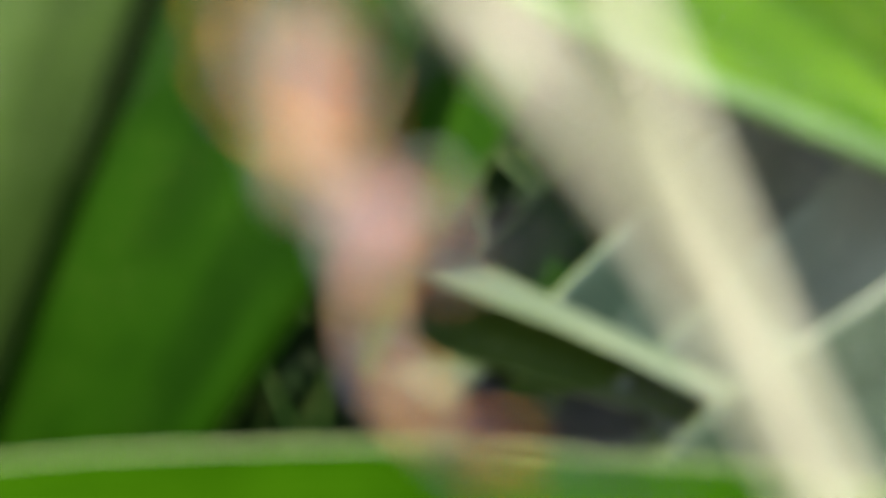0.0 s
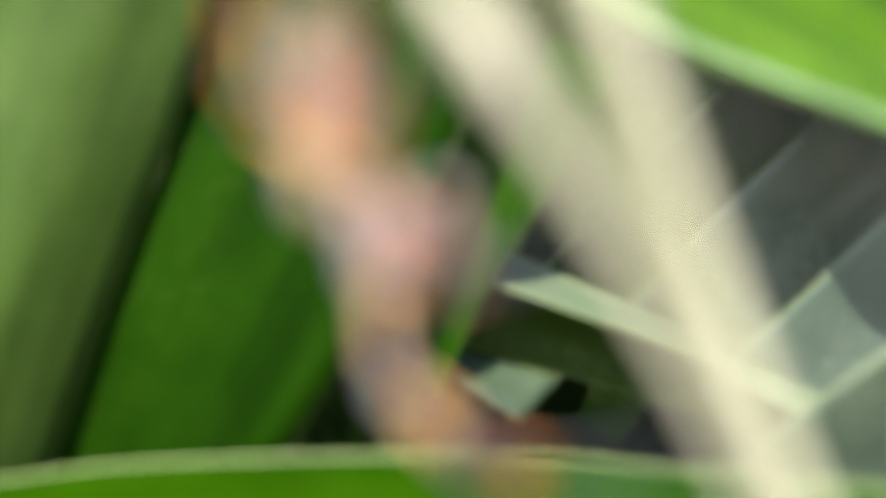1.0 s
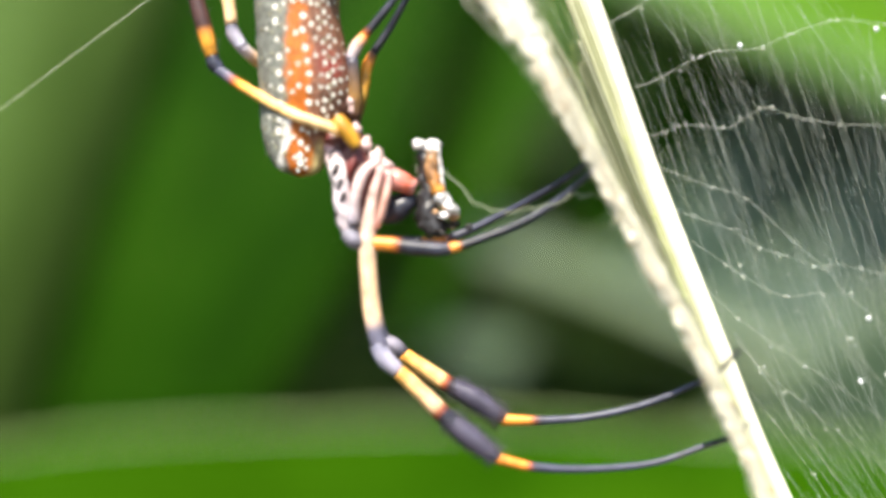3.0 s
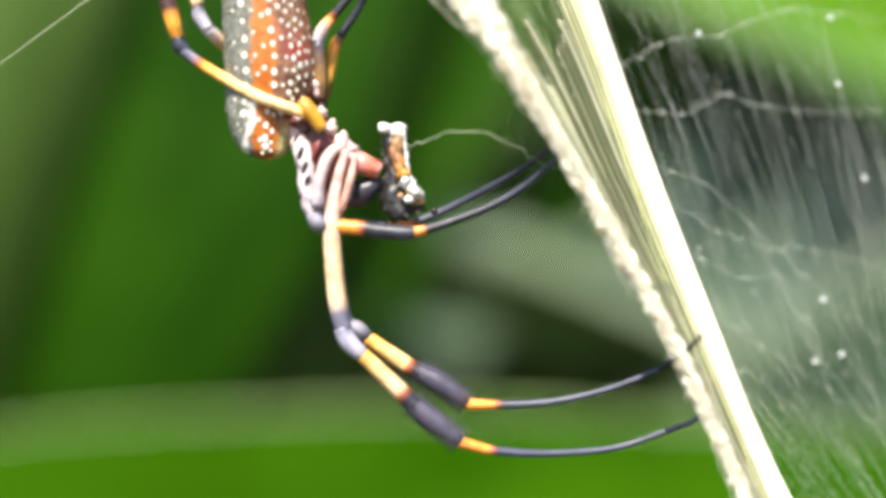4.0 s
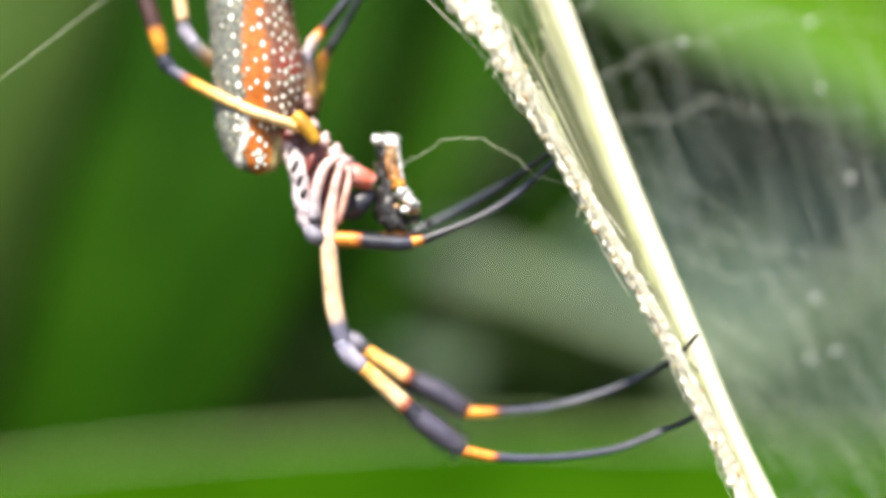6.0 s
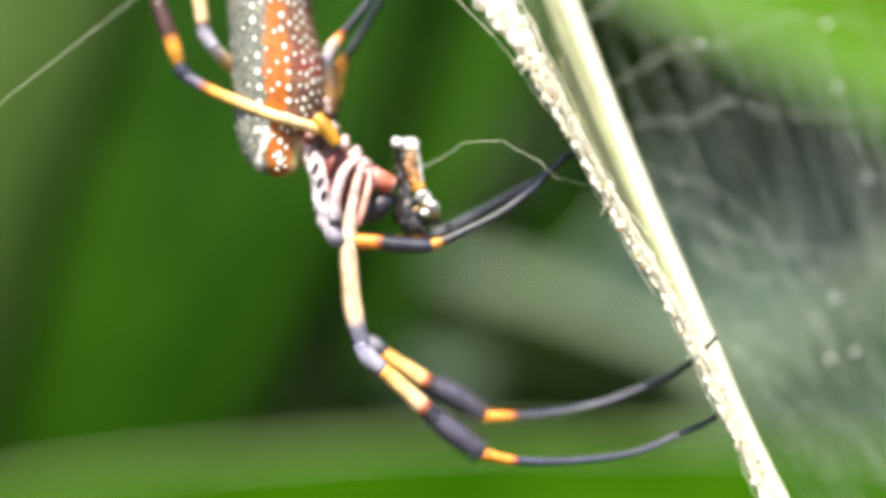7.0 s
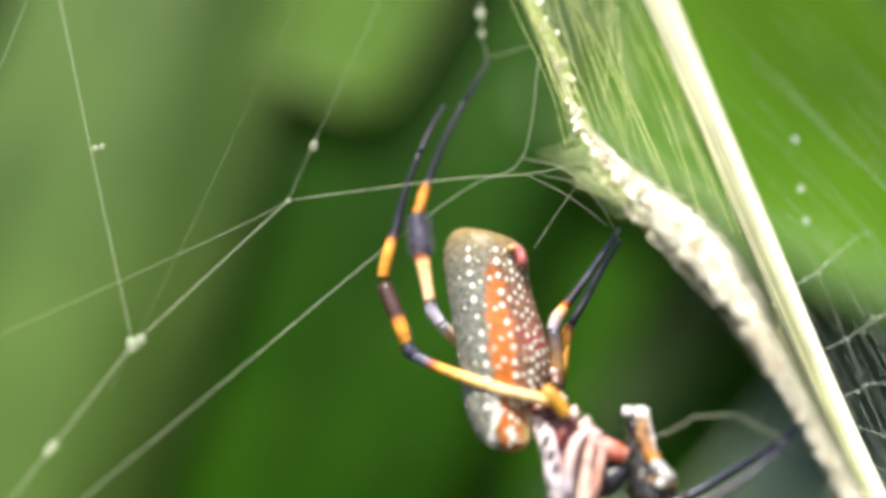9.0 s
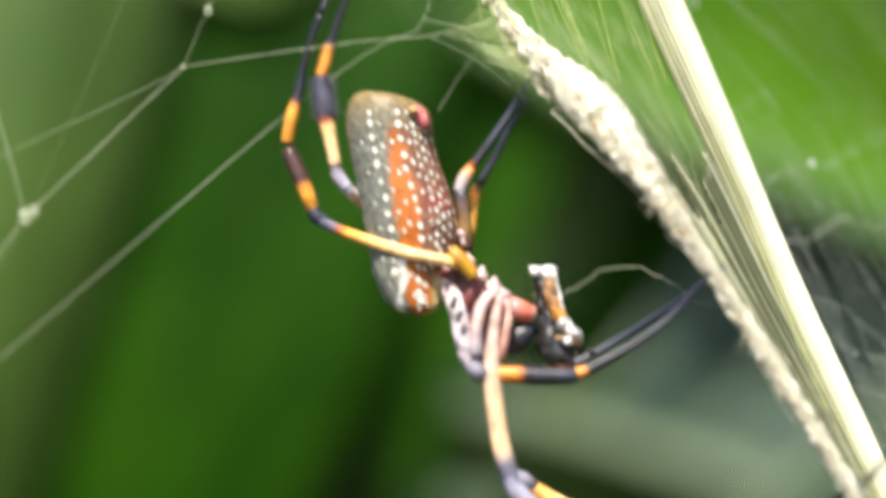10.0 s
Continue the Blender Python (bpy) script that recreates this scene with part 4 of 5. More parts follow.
# ---- stalk, silk band, silk sheet ----
STALK_RIGHT = [(-3.3, -1.6, 84.0), (1.27, -0.95, 70.0), (5.72, -0.21, 56.0), (10.04, 0.68, 44.0), (14.08, 1.16, 32.0), (17.86, 1.37, 20.0), (21.81, 1.29, 8.0), (26.73, 1.27, -6.0), (32.82, 1.69, -22.0), (42.4, 1.1, -42.0)]
STALK_LEFT = [(-6.81, -1.8, 84.0), (-4.02, -1.85, 70.0), (0.7, -1.92, 56.0), (4.57, -1.81, 44.0), (8.92, -1.13, 32.0), (13.68, 0.0, 20.0), (17.55, 0.28, 8.0), (22.61, -0.35, -6.0), (28.77, -0.98, -22.0), (36.02, -1.66, -42.0)]
STALK_LINE = [tuple((p + q) / 2 for p, q in zip(a, b)) for a, b in zip(STALK_LEFT, STALK_RIGHT)]
BAND_LINE = [(-23.99, -1.44, 82.0), (-21.59, -1.73, 74.0), (-18.77, -2.07, 66.0), (-15.42, -2.47, 58.0), (-12.74, -2.88, 50.0), (-11.11, -3.17, 44.0), (-8.83, -4.38, 39.69), (-5.71, -5.61, 35.44), (-2.34, -6.87, 31.25), (0.39, -7.65, 27.23), (4.0, -7.61, 21.48), (7.33, -6.85, 15.77), (10.71, -6.17, 9.94), (14.15, -5.51, 4.0), (18.48, -5.37, -4.0), (21.54, -5.11, -10.0), (24.3, -4.82, -16.0), (26.89, -4.54, -22.0), (29.11, -4.26, -27.0), (35.8, -3.32, -40.0)]
HAZE_FROM, HAZE_TO = (-16.45, -3.00, 40.66), (-8.25, -3.00, 33.58)
BAND_WIDTH = [0.12, 0.2, 0.4, 0.8, 1.0, 1.0, 1.05, 1.6, 2.4, 2.2, 1.4, 1.0, 0.82, 0.8, 0.75, 0.75, 0.75, 0.75, 0.75, 0.75]


def silk_and_stalk():
    rng = random.Random(21)
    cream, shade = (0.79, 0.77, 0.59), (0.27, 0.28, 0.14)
    thing = root("silk_covered_leaf", "pale leaf stalk with lumpy cream spider silk", "leaf")
    # the stalk is a flat strip, thicker along its middle, ribbed lengthwise
    bm = bmesh.new()
    layer = bm.verts.layers.float_color.new("pigment")
    lefts, rights = spline(STALK_LEFT, 150), spline(STALK_RIGHT, 150)

    def on_stalk(i, u, lift):
        c, h = (lefts[i] + rights[i]) / 2, (rights[i] - lefts[i]) / 2
        way = lefts[min(i + 1, 150)] - lefts[max(i - 1, 0)]
        out = np.cross(way, h)
        out = out / np.linalg.norm(out)
        return c + h * u + (out if out[1] < 0 else -out) * lift

    rings = []
    for i in range(151):
        ring = []
        for k in range(28):
            a = 2 * math.pi * k / 28
            u = math.cos(a)
            v = bm.verts.new(on_stalk(i, u, (0.75 + 0.12 * noise.noise(Vector((u * 9, i * 0.05, 3)))) * math.sin(a)) * MM)
            # olive streaks at random; the left side is also painted darker as shade
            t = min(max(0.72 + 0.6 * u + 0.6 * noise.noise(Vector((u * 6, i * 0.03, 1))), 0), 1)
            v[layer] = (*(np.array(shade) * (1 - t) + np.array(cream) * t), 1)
            ring.append(v)
        rings.append(ring)
    for p, q in zip(rings, rings[1:]):
        for k in range(28):
            bm.faces.new((p[k], p[(k + 1) % 28], q[(k + 1) % 28], q[k]))
    bm.faces.new(rings[0])
    bm.faces.new(rings[-1][::-1])
    bmesh.ops.recalc_face_normals(bm, faces=bm.faces[:])
    shaft = part("stalk", bm, STALK, thing, "sun-bleached cream stalk, olive streaks and painted shade on its left")
    # ribs on the left take the painted shade colour too
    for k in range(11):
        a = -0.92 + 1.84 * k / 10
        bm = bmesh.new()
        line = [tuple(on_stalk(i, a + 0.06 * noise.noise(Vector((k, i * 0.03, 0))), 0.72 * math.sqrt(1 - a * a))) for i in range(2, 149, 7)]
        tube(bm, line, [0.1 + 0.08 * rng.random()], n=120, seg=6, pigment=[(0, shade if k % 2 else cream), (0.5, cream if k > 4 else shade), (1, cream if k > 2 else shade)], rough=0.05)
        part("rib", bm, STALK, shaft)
    bm = bmesh.new()
    tube(bm, BAND_LINE[2:], [0.06, 0.3, 0.5, 0.55] + BAND_WIDTH[6:], n=420, seg=40, flat=0.42, rough=0.6, grain=1.15)
    core = part("silk_band", bm, SILK, thing, "lumpy cream silk band with debris")
    # netted fringe along the lower edge where the band is widest, shade put into its colour
    bm = bmesh.new()
    fringe_line = [(-10.5, -3.4, 39.7), (-8.5, -4.4, 36.3), (-6.0, -5.2, 32.7), (-3.1, -6.0, 29.3), (0.4, -6.7, 25.6)]
    tube(bm, fringe_line, [0.25, 0.6, 0.8, 0.5, 0.15], n=160, seg=28, flat=0.4, rough=0.9, grain=1.4)
    part("silk_fringe", bm, FRINGE, core, "net of silk, shade in its greyish tan colour")
    edge_path = spline(fringe_line, 80)
    bm = bmesh.new()
    for _ in range(120):
        k = rng.randrange(0, 62)
        pts = [tuple(edge_path[min(k + 6 * q, 80)] + np.array((rng.gauss(0.2, 0.35), rng.gauss(-0.3, 0.3), rng.gauss(0.2, 0.35)))) for q in range(4)]
        tube(bm, pts, [0.02 + 0.03 * rng.random()], n=8, seg=4, cap=False)
    tagged(part("fibre_tangle", bm, STRAND, core, "loose yellowish silk fibres"), kind="stuff")
    bl = spline(BAND_LINE, 220)
    bw = spline([(w, 0, 0) for w in BAND_WIDTH], 220)
    bm, warm = bmesh.new(), bmesh.new()
    for _ in range(620):
        i = rng.randrange(0, 200)
        if i < 62 and rng.random() < 0.4:
            continue
        k = rng.randrange(6, 22)
        o = np.array((rng.gauss(0, 0.55), rng.gauss(-0.3, 0.5), rng.gauss(0, 0.4)))
        pts = []
        for s in range(4):
            j = min(i + s * k // 3, 220)
            pts.append(tuple(bl[j] + o * bw[j][0] + np.array([rng.gauss(0, 0.22) for _ in range(3)])))
        tube(warm if i < 56 else bm, pts, [0.02 + 0.035 * rng.random()], n=9, seg=4, cap=False)
    tagged(part("fibre_tangle", bm, SILK, core, "loose silk fibres"), kind="stuff")
    tagged(part("fibre_tangle", warm, STRAND, core, "loose yellowish silk fibres"), kind="stuff")
    bm = bmesh.new()
    for number in range(110):
        # small clumps all along the band, loose ones on its thin upper end
        high = number < 34
        i = rng.randrange(22, 64) if high else rng.randrange(62, 218)
        if i > 110 and rng.random() < 0.5:
            continue
        w = max(bw[i][0], 0.9 if high else 0.4)
        q = bl[i] + np.array((rng.gauss(0.05, 0.5) * w, rng.gauss(-0.25, 0.2) * w, rng.gauss(0, 0.6)))
        t = rng.uniform(0.14, 0.28 if i > 110 else 0.42) * min(1.5, 0.7 + 0.3 * w)
        turn = Matrix.Rotation(radians(rng.uniform(10, 60)), 3, "Y")
        ball(bm, q, (t * rng.uniform(1.0, 1.6), t * 0.5, t * rng.uniform(1.2, 2.0)), turn=turn, rings=8, seg=12, rough=0.5, grain=1.2)
    tagged(part("silk_clump", bm, SILK, core, "white clumps of silk"), kind="stuff")
    bm = bmesh.new()
    for _ in range(260):
        # thin haze of fibres drawn out to the side of the band
        i = rng.randrange(58, 100)
        p = bl[i] + np.array((0, -0.2, 0))
        w = rng.random()
        q = np.array(HAZE_FROM) * (1 - w) + np.array(HAZE_TO) * w + np.array((rng.gauss(0, 0.3), 0, rng.gauss(0, 0.4)))
        q = p + (q - p) * rng.uniform(0.3, 1.0)
        tube(bm, [tuple(p), tuple(q)], [0.016 + 0.01 * rng.random()], n=3, seg=4, cap=False)
    tagged(part("fibre_haze", bm, HAZE, core, "thin haze of drawn-out fibres"), kind="stuff")
    bm = bmesh.new()
    for _ in range(26):
        # stray ends that stick out of the edge
        i = rng.randrange(60, 216)
        w = bw[i][0]
        e = rng.choice((-1, -1, 1))
        p = bl[i] + np.array((e * w * 0.9, -0.3, 0))
        q = p + np.array((e * rng.uniform(0.2, 1.1), rng.gauss(0, 0.3), rng.uniform(-1.6, 0.3)))
        tube(bm, [tuple(p), tuple((p + q) / 2 + np.array((0, 0, 0.2))), tuple(q)], [0.05, 0.04, 0.02], n=6, seg=5)
    tagged(part("stray_end", bm, SILK, core), kind="stuff")
    # caught bits; half line the left edge to paint its brown shadow
    bm = bmesh.new()
    for _ in range(190):
        i = rng.randrange(60, 215)
        q = bl[i] + np.array((rng.choice((rng.gauss(0, 0.6), rng.gauss(-0.85, 0.12))) * bw[i][0], -0.5 * bw[i][0] + rng.gauss(0, 0.2), rng.gauss(0, 0.5)))
        ball(bm, q, (rng.uniform(0.08, 0.24), 0.18, rng.uniform(0.1, 0.34)), rng.choice(((0.4, 0.22, 0.06), (0.3, 0.24, 0.08), (0.6, 0.45, 0.22), (0.75, 0.72, 0.6))), rings=5, seg=7, rough=0.5, grain=2)
    part("debris", bm, PREY, core, "brown bits caught in the silk, half of them painting its left edge shadow")
    bm = bmesh.new()
    for _ in range(20):
        o = np.array((rng.gauss(0, 0.5), rng.gauss(0, 0.5), rng.gauss(0, 0.4)))
        i = rng.randrange(0, 40)
        k = i + rng.randrange(25, 60)
        pts = [tuple(bl[min(i + (k - i) * q // 4, 220)] + o * (0.6 + 0.2 * q) + np.array([rng.gauss(0, 0.3) for _ in range(3)])) for q in range(5)]
        tube(bm, pts, [0.025 + 0.04 * rng.random()], n=16, seg=5)
    tagged(part("drawn_fibre", bm, STRAND, core, "thin yellowish silk fibres"), kind="stuff")
    # ragged dry blade between band and stalk, ribbed lengthwise, torn away higher up
    bm = bmesh.new()
    layer = bm.verts.layers.float_color.new("pigment")
    a, b = spline(BAND_LINE, 200), spline(STALK_LINE, 200)
    grid = []
    for i in range(201):
        if a[i][2] > 40:
            continue
        j = min(range(201), key=lambda q: abs(b[q][2] - a[i][2]))
        row = []
        for u in np.linspace(0, 1, 65):
            p = a[i] * (1 - u) + b[j] * u
            rib = noise.noise(Vector((u * 20.0, a[i][2] * 0.03, 2.0)))
            p = p + np.array((0.15 * rib, 0.5 + 0.5 * rib, 0))
            v = bm.verts.new(p * MM)
            k = min(max(0.25 + 0.9 * rib + 1.1 * noise.noise(Vector((u * 45, a[i][2] * 0.03, 0))) + 1.2 * max(0.0, u - 0.7), 0), 1)
            v[layer] = (*(np.array((0.07, 0.078, 0.03)) * (1 - k) + np.array((0.5, 0.5, 0.35)) * k), 1)
            row.append((v, 0.9 * noise.noise(Vector((u * 9, a[i][2] * 0.1, 5))) + (a[i][2] - 19) / 8))
        grid.append(row)
    for p, q in zip(grid, grid[1:]):
        for k in range(64):
            if p[k][1] < 0.3:
                bm.faces.new((p[k][0], p[k + 1][0], q[k + 1][0], q[k][0]))
    bmesh.ops.delete(bm, geom=[v for v in bm.verts if not v.link_faces], context="VERTS")
    blade_part = part("dry_blade", bm, STALK, thing, "ribbed olive and cream dry leaf blade")
    blade_part.modifiers.new("thickness", "SOLIDIFY").thickness = 0.1 * MM
    # sheet of silk between band and stalk
    a, b = spline(BAND_LINE, 120), spline(STALK_LINE, 120)
    bm = bmesh.new()
    uvl = bm.loops.layers.uv.new("UVMap")
    grid = []
    for i in range(121):
        z = a[i][2]
        j = min(range(121), key=lambda q: abs(b[q][2] - z))
        grid.append([bm.verts.new((a[i] * (1 - u) + b[j] * u + np.array((0, 0.8 * math.sin(math.pi * u), 0))) * MM) for u in np.linspace(0, 1, 9)])
    for i in range(120):
        for j in range(8):
            f = bm.faces.new((grid[i][j], grid[i][j + 1], grid[i + 1][j + 1], grid[i + 1][j]))
            for lp, (di, dj) in zip(f.loops, ((0, 0), (0, 1), (1, 1), (1, 0))):
                lp[uvl].uv = ((j + dj) / 8, (i + di) / 20)
    sheet = part("silk_sheet", bm, MEMBRANE, thing, "thin streaky silk sheet")
    for number in range(30):
        # taut strands: most run down beside the stalk and end on the band
        high = number < 26
        i = rng.randrange(0, 22) if high else rng.randrange(56, 100)
        k = min(i + rng.randrange(18, 38), 48) if high else i + rng.randrange(10, 20)
        u0 = rng.uniform(0.12, 0.95)
        u1 = u0 * rng.uniform(0.3, 0.8)
        if number < 8:
            u0 = rng.uniform(0.72, 0.98)
            u1 = u0 * rng.uniform(0.85, 1.0)
        ends = []
        for q, u in ((i, u0), (k, u1)):
            j = min(range(121), key=lambda w: abs(b[w][2] - a[q][2]))
            ends.append(a[q] * (1 - u) + b[j] * u + np.array((0, -0.4 + rng.gauss(0, 0.25), 0)))
        bend = np.array((rng.gauss(0, 0.5), 0, 0))
        pts = [tuple(ends[0]), tuple(ends[0] * 0.6 + ends[1] * 0.4 + bend), tuple(ends[1])]
        bm = bmesh.new()
        tube(bm, pts, [0.018 + 0.026 * rng.random()], n=14, seg=5)
        for _ in range(rng.randrange(3, 9)):
            w = rng.random()
            ball(bm, Vector(ends[0] * (1 - w) + ends[1] * w + bend * (1 - abs(2 * w - 1))), (0.075, 0.07, rng.uniform(0.08, 0.28)), rings=5, seg=6, rough=0.4)
        part("strand", bm, STRAND, sheet)
    return thing


# ---- webs ----
def strand(parent, pts, r=0.09, mat=None, name="thread", wob=0.0, rng=None, n=20):
    bm = bmesh.new()
    if wob:
        q = spline(pts, 34)
        pts = [tuple(q[0])] + [tuple(p + np.array([rng.gauss(0, wob) for _ in range(3)])) for p in q[1:-1]] + [tuple(q[-1])]
        n = 110
    tube(bm, pts, [r], n=n, seg=5)
    return part(name, bm, mat or THREAD, parent)


def spoke(orb, pts, rng):
    """A radial thread of the orb web with dust beads along it."""
    bm = bmesh.new()
    tube(bm, pts, [0.034 + 0.015 * rng.random()], n=len(pts) * 6, seg=5)
    for q in pts[1:]:
        for _ in range(2):
            t = rng.uniform(0.06, 0.2)
            ball(bm, Vector(q) + Vector((rng.gauss(0, 0.5), 0, 0)), (t * 1.3, t, t), rings=5, seg=7, rough=0.3)
    part("radial_thread", bm, WEB, orb)


def webs():
    rng = random.Random(5)
    web = root("barrier_web", "loose barrier web of pale threads with knots", "web")
    node, fork = (-60.2, -4.0, 23.5), (-43.91, 0.00, 39.59)
    strand(web, [(-72.2, -4.0, 77.8), (-68.9, -4.0, 63.5), (-65.1, -4.0, 45.6), node], 0.053)
    strand(web, [(-82.8, -6.0, -5.1), (-68.4, -5.0, 12.8), node], 0.074)
    strand(web, [node, fork], 0.069)
    strand(web, [fork, (-41.21, 1.00, 45.95), (-30.88, 4.00, 69.38)], 0.029)
    strand(web, [(-91.1, -6.0, 18.0), (-74.0, -5.0, 25.1), (-50.75, -1.00, 35.98), fork], 0.029)
    strand(web, [fork, (-33.07, 0.00, 40.53), (-23.49, 0.00, 41.21), (-16.88, -1.00, 40.96), (-10.29, -2.00, 41.82)], 0.053)
    strand(web, [(-79.3, -4.0, -2.7), (-65.1, -4.0, 7.8), (-48.25, -2.00, 21.35), (-33.50, 3.00, 34.19), (-23.21, 1.00, 40.56), (-17.33, 0.00, 43.14), (-14.77, -2.00, 54.77)], 0.053)
    strand(web, [(-17.33, 0.00, 43.14), (-12.76, -1.00, 41.27), (-9.41, -2.00, 36.90), (-7.29, -2.00, 32.31)], 0.042)
    strand(web, [(-16.74, 0.00, 32.63), (-12.57, 0.00, 38.26), (-9.74, -2.00, 40.81)], 0.032)
    strand(web, [(-20.67, 3.00, 56.55), (-20.99, 2.00, 60.63), (-20.82, 2.00, 72.25)], 0.053)
    strand(web, [(-20.67, 3.00, 56.55), (-14.49, -2.00, 56.06)], 0.037)
    strand(web, [(-62.3, -6.0, 18.0), (-54.48, -4.00, 34.94), (-45.90, -2.00, 54.78), (-37.15, 0.00, 75.07)], 0.013)
    strand(web, [(-79.5, -8.0, 40.9), (-73.9, -8.0, 54.0), (-68.7, -8.0, 69.1)], 0.032)
    strand(web, [(-17.20, -1.00, 40.98), (-12.36, -1.00, 37.98), (-8.68, -2.00, 34.30)], 0.037)
    strand(web, [(-15.32, -1.00, 40.75), (-9.88, -2.00, 38.86)], 0.032)
    for q, s in ((node, 0.75), ((-59.31, -4.00, 24.06), 0.5), ((-68.1, -5.0, 13.2), 0.5), ((-68.6, -5.0, 12.6), 0.4), ((-64.6, -4.0, 45.6), 0.35), ((-63.8, -4.0, 45.8), 0.3), ((-41.01, 1.00, 46.20), 0.5), ((-21.06, 2.00, 61.71), 0.6), ((-21.07, 2.00, 59.21), 0.4), (fork, 0.25)):
        bm = bmesh.new()
        ball(bm, q, (s, s * 0.7, s * 1.1), rough=0.5, grain=2.0)
        part("knot", bm, THREAD, web)
    # trailing thread from the prey
    tail = root("silk_line", "crinkled loose thread from prey to silk", "thread")
    strand(tail, [(-5.72, -1.00, 11.25), (-3.56, -2.00, 12.13), (0.06, -3.00, 13.71), (3.35, -3.00, 13.12), (5.75, -3.00, 11.44), (8.44, -3.00, 9.46), (11.62, -3.00, 8.32)], 0.06, THREAD, "line", 0.15, rng)
    # orb web beyond the stalk: long spokes and a sagging spiral
    orb = root("orb_web", "fine orb web with beaded cross threads, seen slantwise", "web")
    spoke(orb, [(12.52, 2.00, 27.49), (14.05, 2.00, 28.41), (15.28, 2.00, 29.02), (16.81, 2.00, 30.25), (22.04, 4.00, 34.11)], rng)
    spoke(orb, [(14.69, 2.00, 20.19), (17.75, 2.00, 21.30), (19.28, 2.00, 22.22), (22.50, 3.00, 23.92), (24.35, 3.00, 24.54), (28.86, 4.00, 25.01), (32.81, 5.00, 26.75), (38.05, 6.00, 28.50), (43.35, 7.00, 28.23), (51.60, 9.00, 27.43)], rng)
    spoke(orb, [(16.23, 2.00, 15.01), (18.07, 2.00, 15.44), (20.37, 3.00, 16.35), (22.52, 3.00, 16.35), (25.59, 3.00, 16.10), (27.64, 4.00, 17.33), (29.99, 4.00, 18.45), (32.82, 5.00, 17.64), (35.30, 5.00, 17.20), (39.31, 6.00, 16.80), (48.72, 8.00, 17.02)], rng)
    spoke(orb, [(18.08, 2.00, 11.68), (21.44, 2.00, 10.33), (23.95, 3.00, 9.53), (27.57, 3.00, 8.30), (32.96, 4.00, 3.63), (36.87, 5.00, 0.53), (39.04, 5.00, -2.08), (48.72, 8.00, -9.76)], rng)
    spoke(orb, [(19.62, 2.00, 7.25), (21.27, 2.00, 6.39), (25.61, 3.00, 5.02), (29.51, 4.00, 2.87), (32.60, 4.00, 1.95), (35.94, 5.00, 0.90), (37.80, 5.00, 1.16), (40.57, 6.00, 0.73), (49.98, 8.00, -1.47)], rng)
    spoke(orb, [(21.46, 2.00, 3.63), (25.62, 3.00, 1.00), (27.46, 3.00, -0.23), (31.99, 4.00, -2.40), (36.87, 5.00, -2.28), (39.33, 6.00, -7.14), (44.63, 7.00, -13.50)], rng)
    spoke(orb, [(23.30, 2.00, -1.83), (26.86, 3.00, -4.87), (31.07, 4.00, -7.88), (34.46, 4.00, -10.15), (38.43, 5.00, -12.58), (48.37, 7.00, -19.78)], rng)
    spoke(orb, [(26.05, 2.00, -6.24), (29.01, 3.00, -10.10), (32.37, 3.00, -12.85), (37.53, 4.00, -17.07), (45.55, 6.00, -23.42)], rng)
    spoke(orb, [(26.35, 2.00, -7.28), (29.31, 3.00, -10.72), (33.85, 4.00, -16.98), (40.29, 5.00, -25.78)], rng)
    spoke(orb, [(27.27, 2.00, -12.11), (30.54, 3.00, -15.95), (35.08, 4.00, -21.92), (39.06, 5.00, -27.67)], rng)
    # close rows of fine sticky threads, beaded with dust
    bm = bmesh.new()
    for _ in range(860):
        x0, z0 = rng.uniform(0, 62), rng.uniform(-34, 66)
        if z0 > 28 and rng.random() < 0.7:
            continue
        edge = 2.0 + (60 - z0) * 0.36 + rng.gauss(0, 2.0)
        p = np.array((edge + x0 * 0.8, 1.5 + x0 * 0.09 + rng.gauss(0, 0.8), z0))
        lean = 0.42 - 0.005 * x0 + rng.gauss(0, 0.07) + (0.25 if z0 < -5 else 0) + (0.35 if z0 > 34 else 0)
        q = p + np.array((lean, 0.05, -0.93)) * rng.uniform(8, 26)
        tube(bm, [tuple(p), tuple((p + q) / 2 + np.array((0.12, 0, 0))), tuple(q)], [0.007 + 0.01 * rng.random()], n=3, seg=3, cap=False)
        for _ in range(rng.choice((0, 0, 0, 0, 1, 1))):
            t = rng.uniform(0.04, 0.1)
            ball(bm, Vector(p + (q - p) * rng.random()), (t, t, t * 1.4), rings=4, seg=5)
    tagged(part("sticky_thread", bm, STICKY, orb, "fine sticky threads beaded with dust"), kind="stuff")
    # long sticky threads that can be told apart, strung with beads
    for k in range(30):
        z0, x0 = rng.uniform(14, 40) - k * 0.7, k * 1.8 + rng.gauss(0, 0.4)
        p = np.array((12.5 + (28 - z0) * 0.36 + x0, 1.5 + x0 * 0.09, z0))
        q = p + np.array((0.3 + 0.004 * k + rng.gauss(0, 0.02), 0.03, -0.95)) * rng.uniform(14, 34)
        bm = bmesh.new()
        tube(bm, [tuple(p), tuple((p + q) / 2 + np.array((0.3, 0, 0))), tuple(q)], [0.022], n=12, seg=4, cap=False)
        for _ in range(14):
            w = rng.random()
            t = rng.uniform(0.035, 0.075)
            ball(bm, Vector(p + (q - p) * w) + Vector((1.2 * w * (1 - w), 0, 0)), (t, t, t * 1.5), rings=4, seg=6)
        part("beaded_thread", bm, WEB, orb)
    return tail, orb


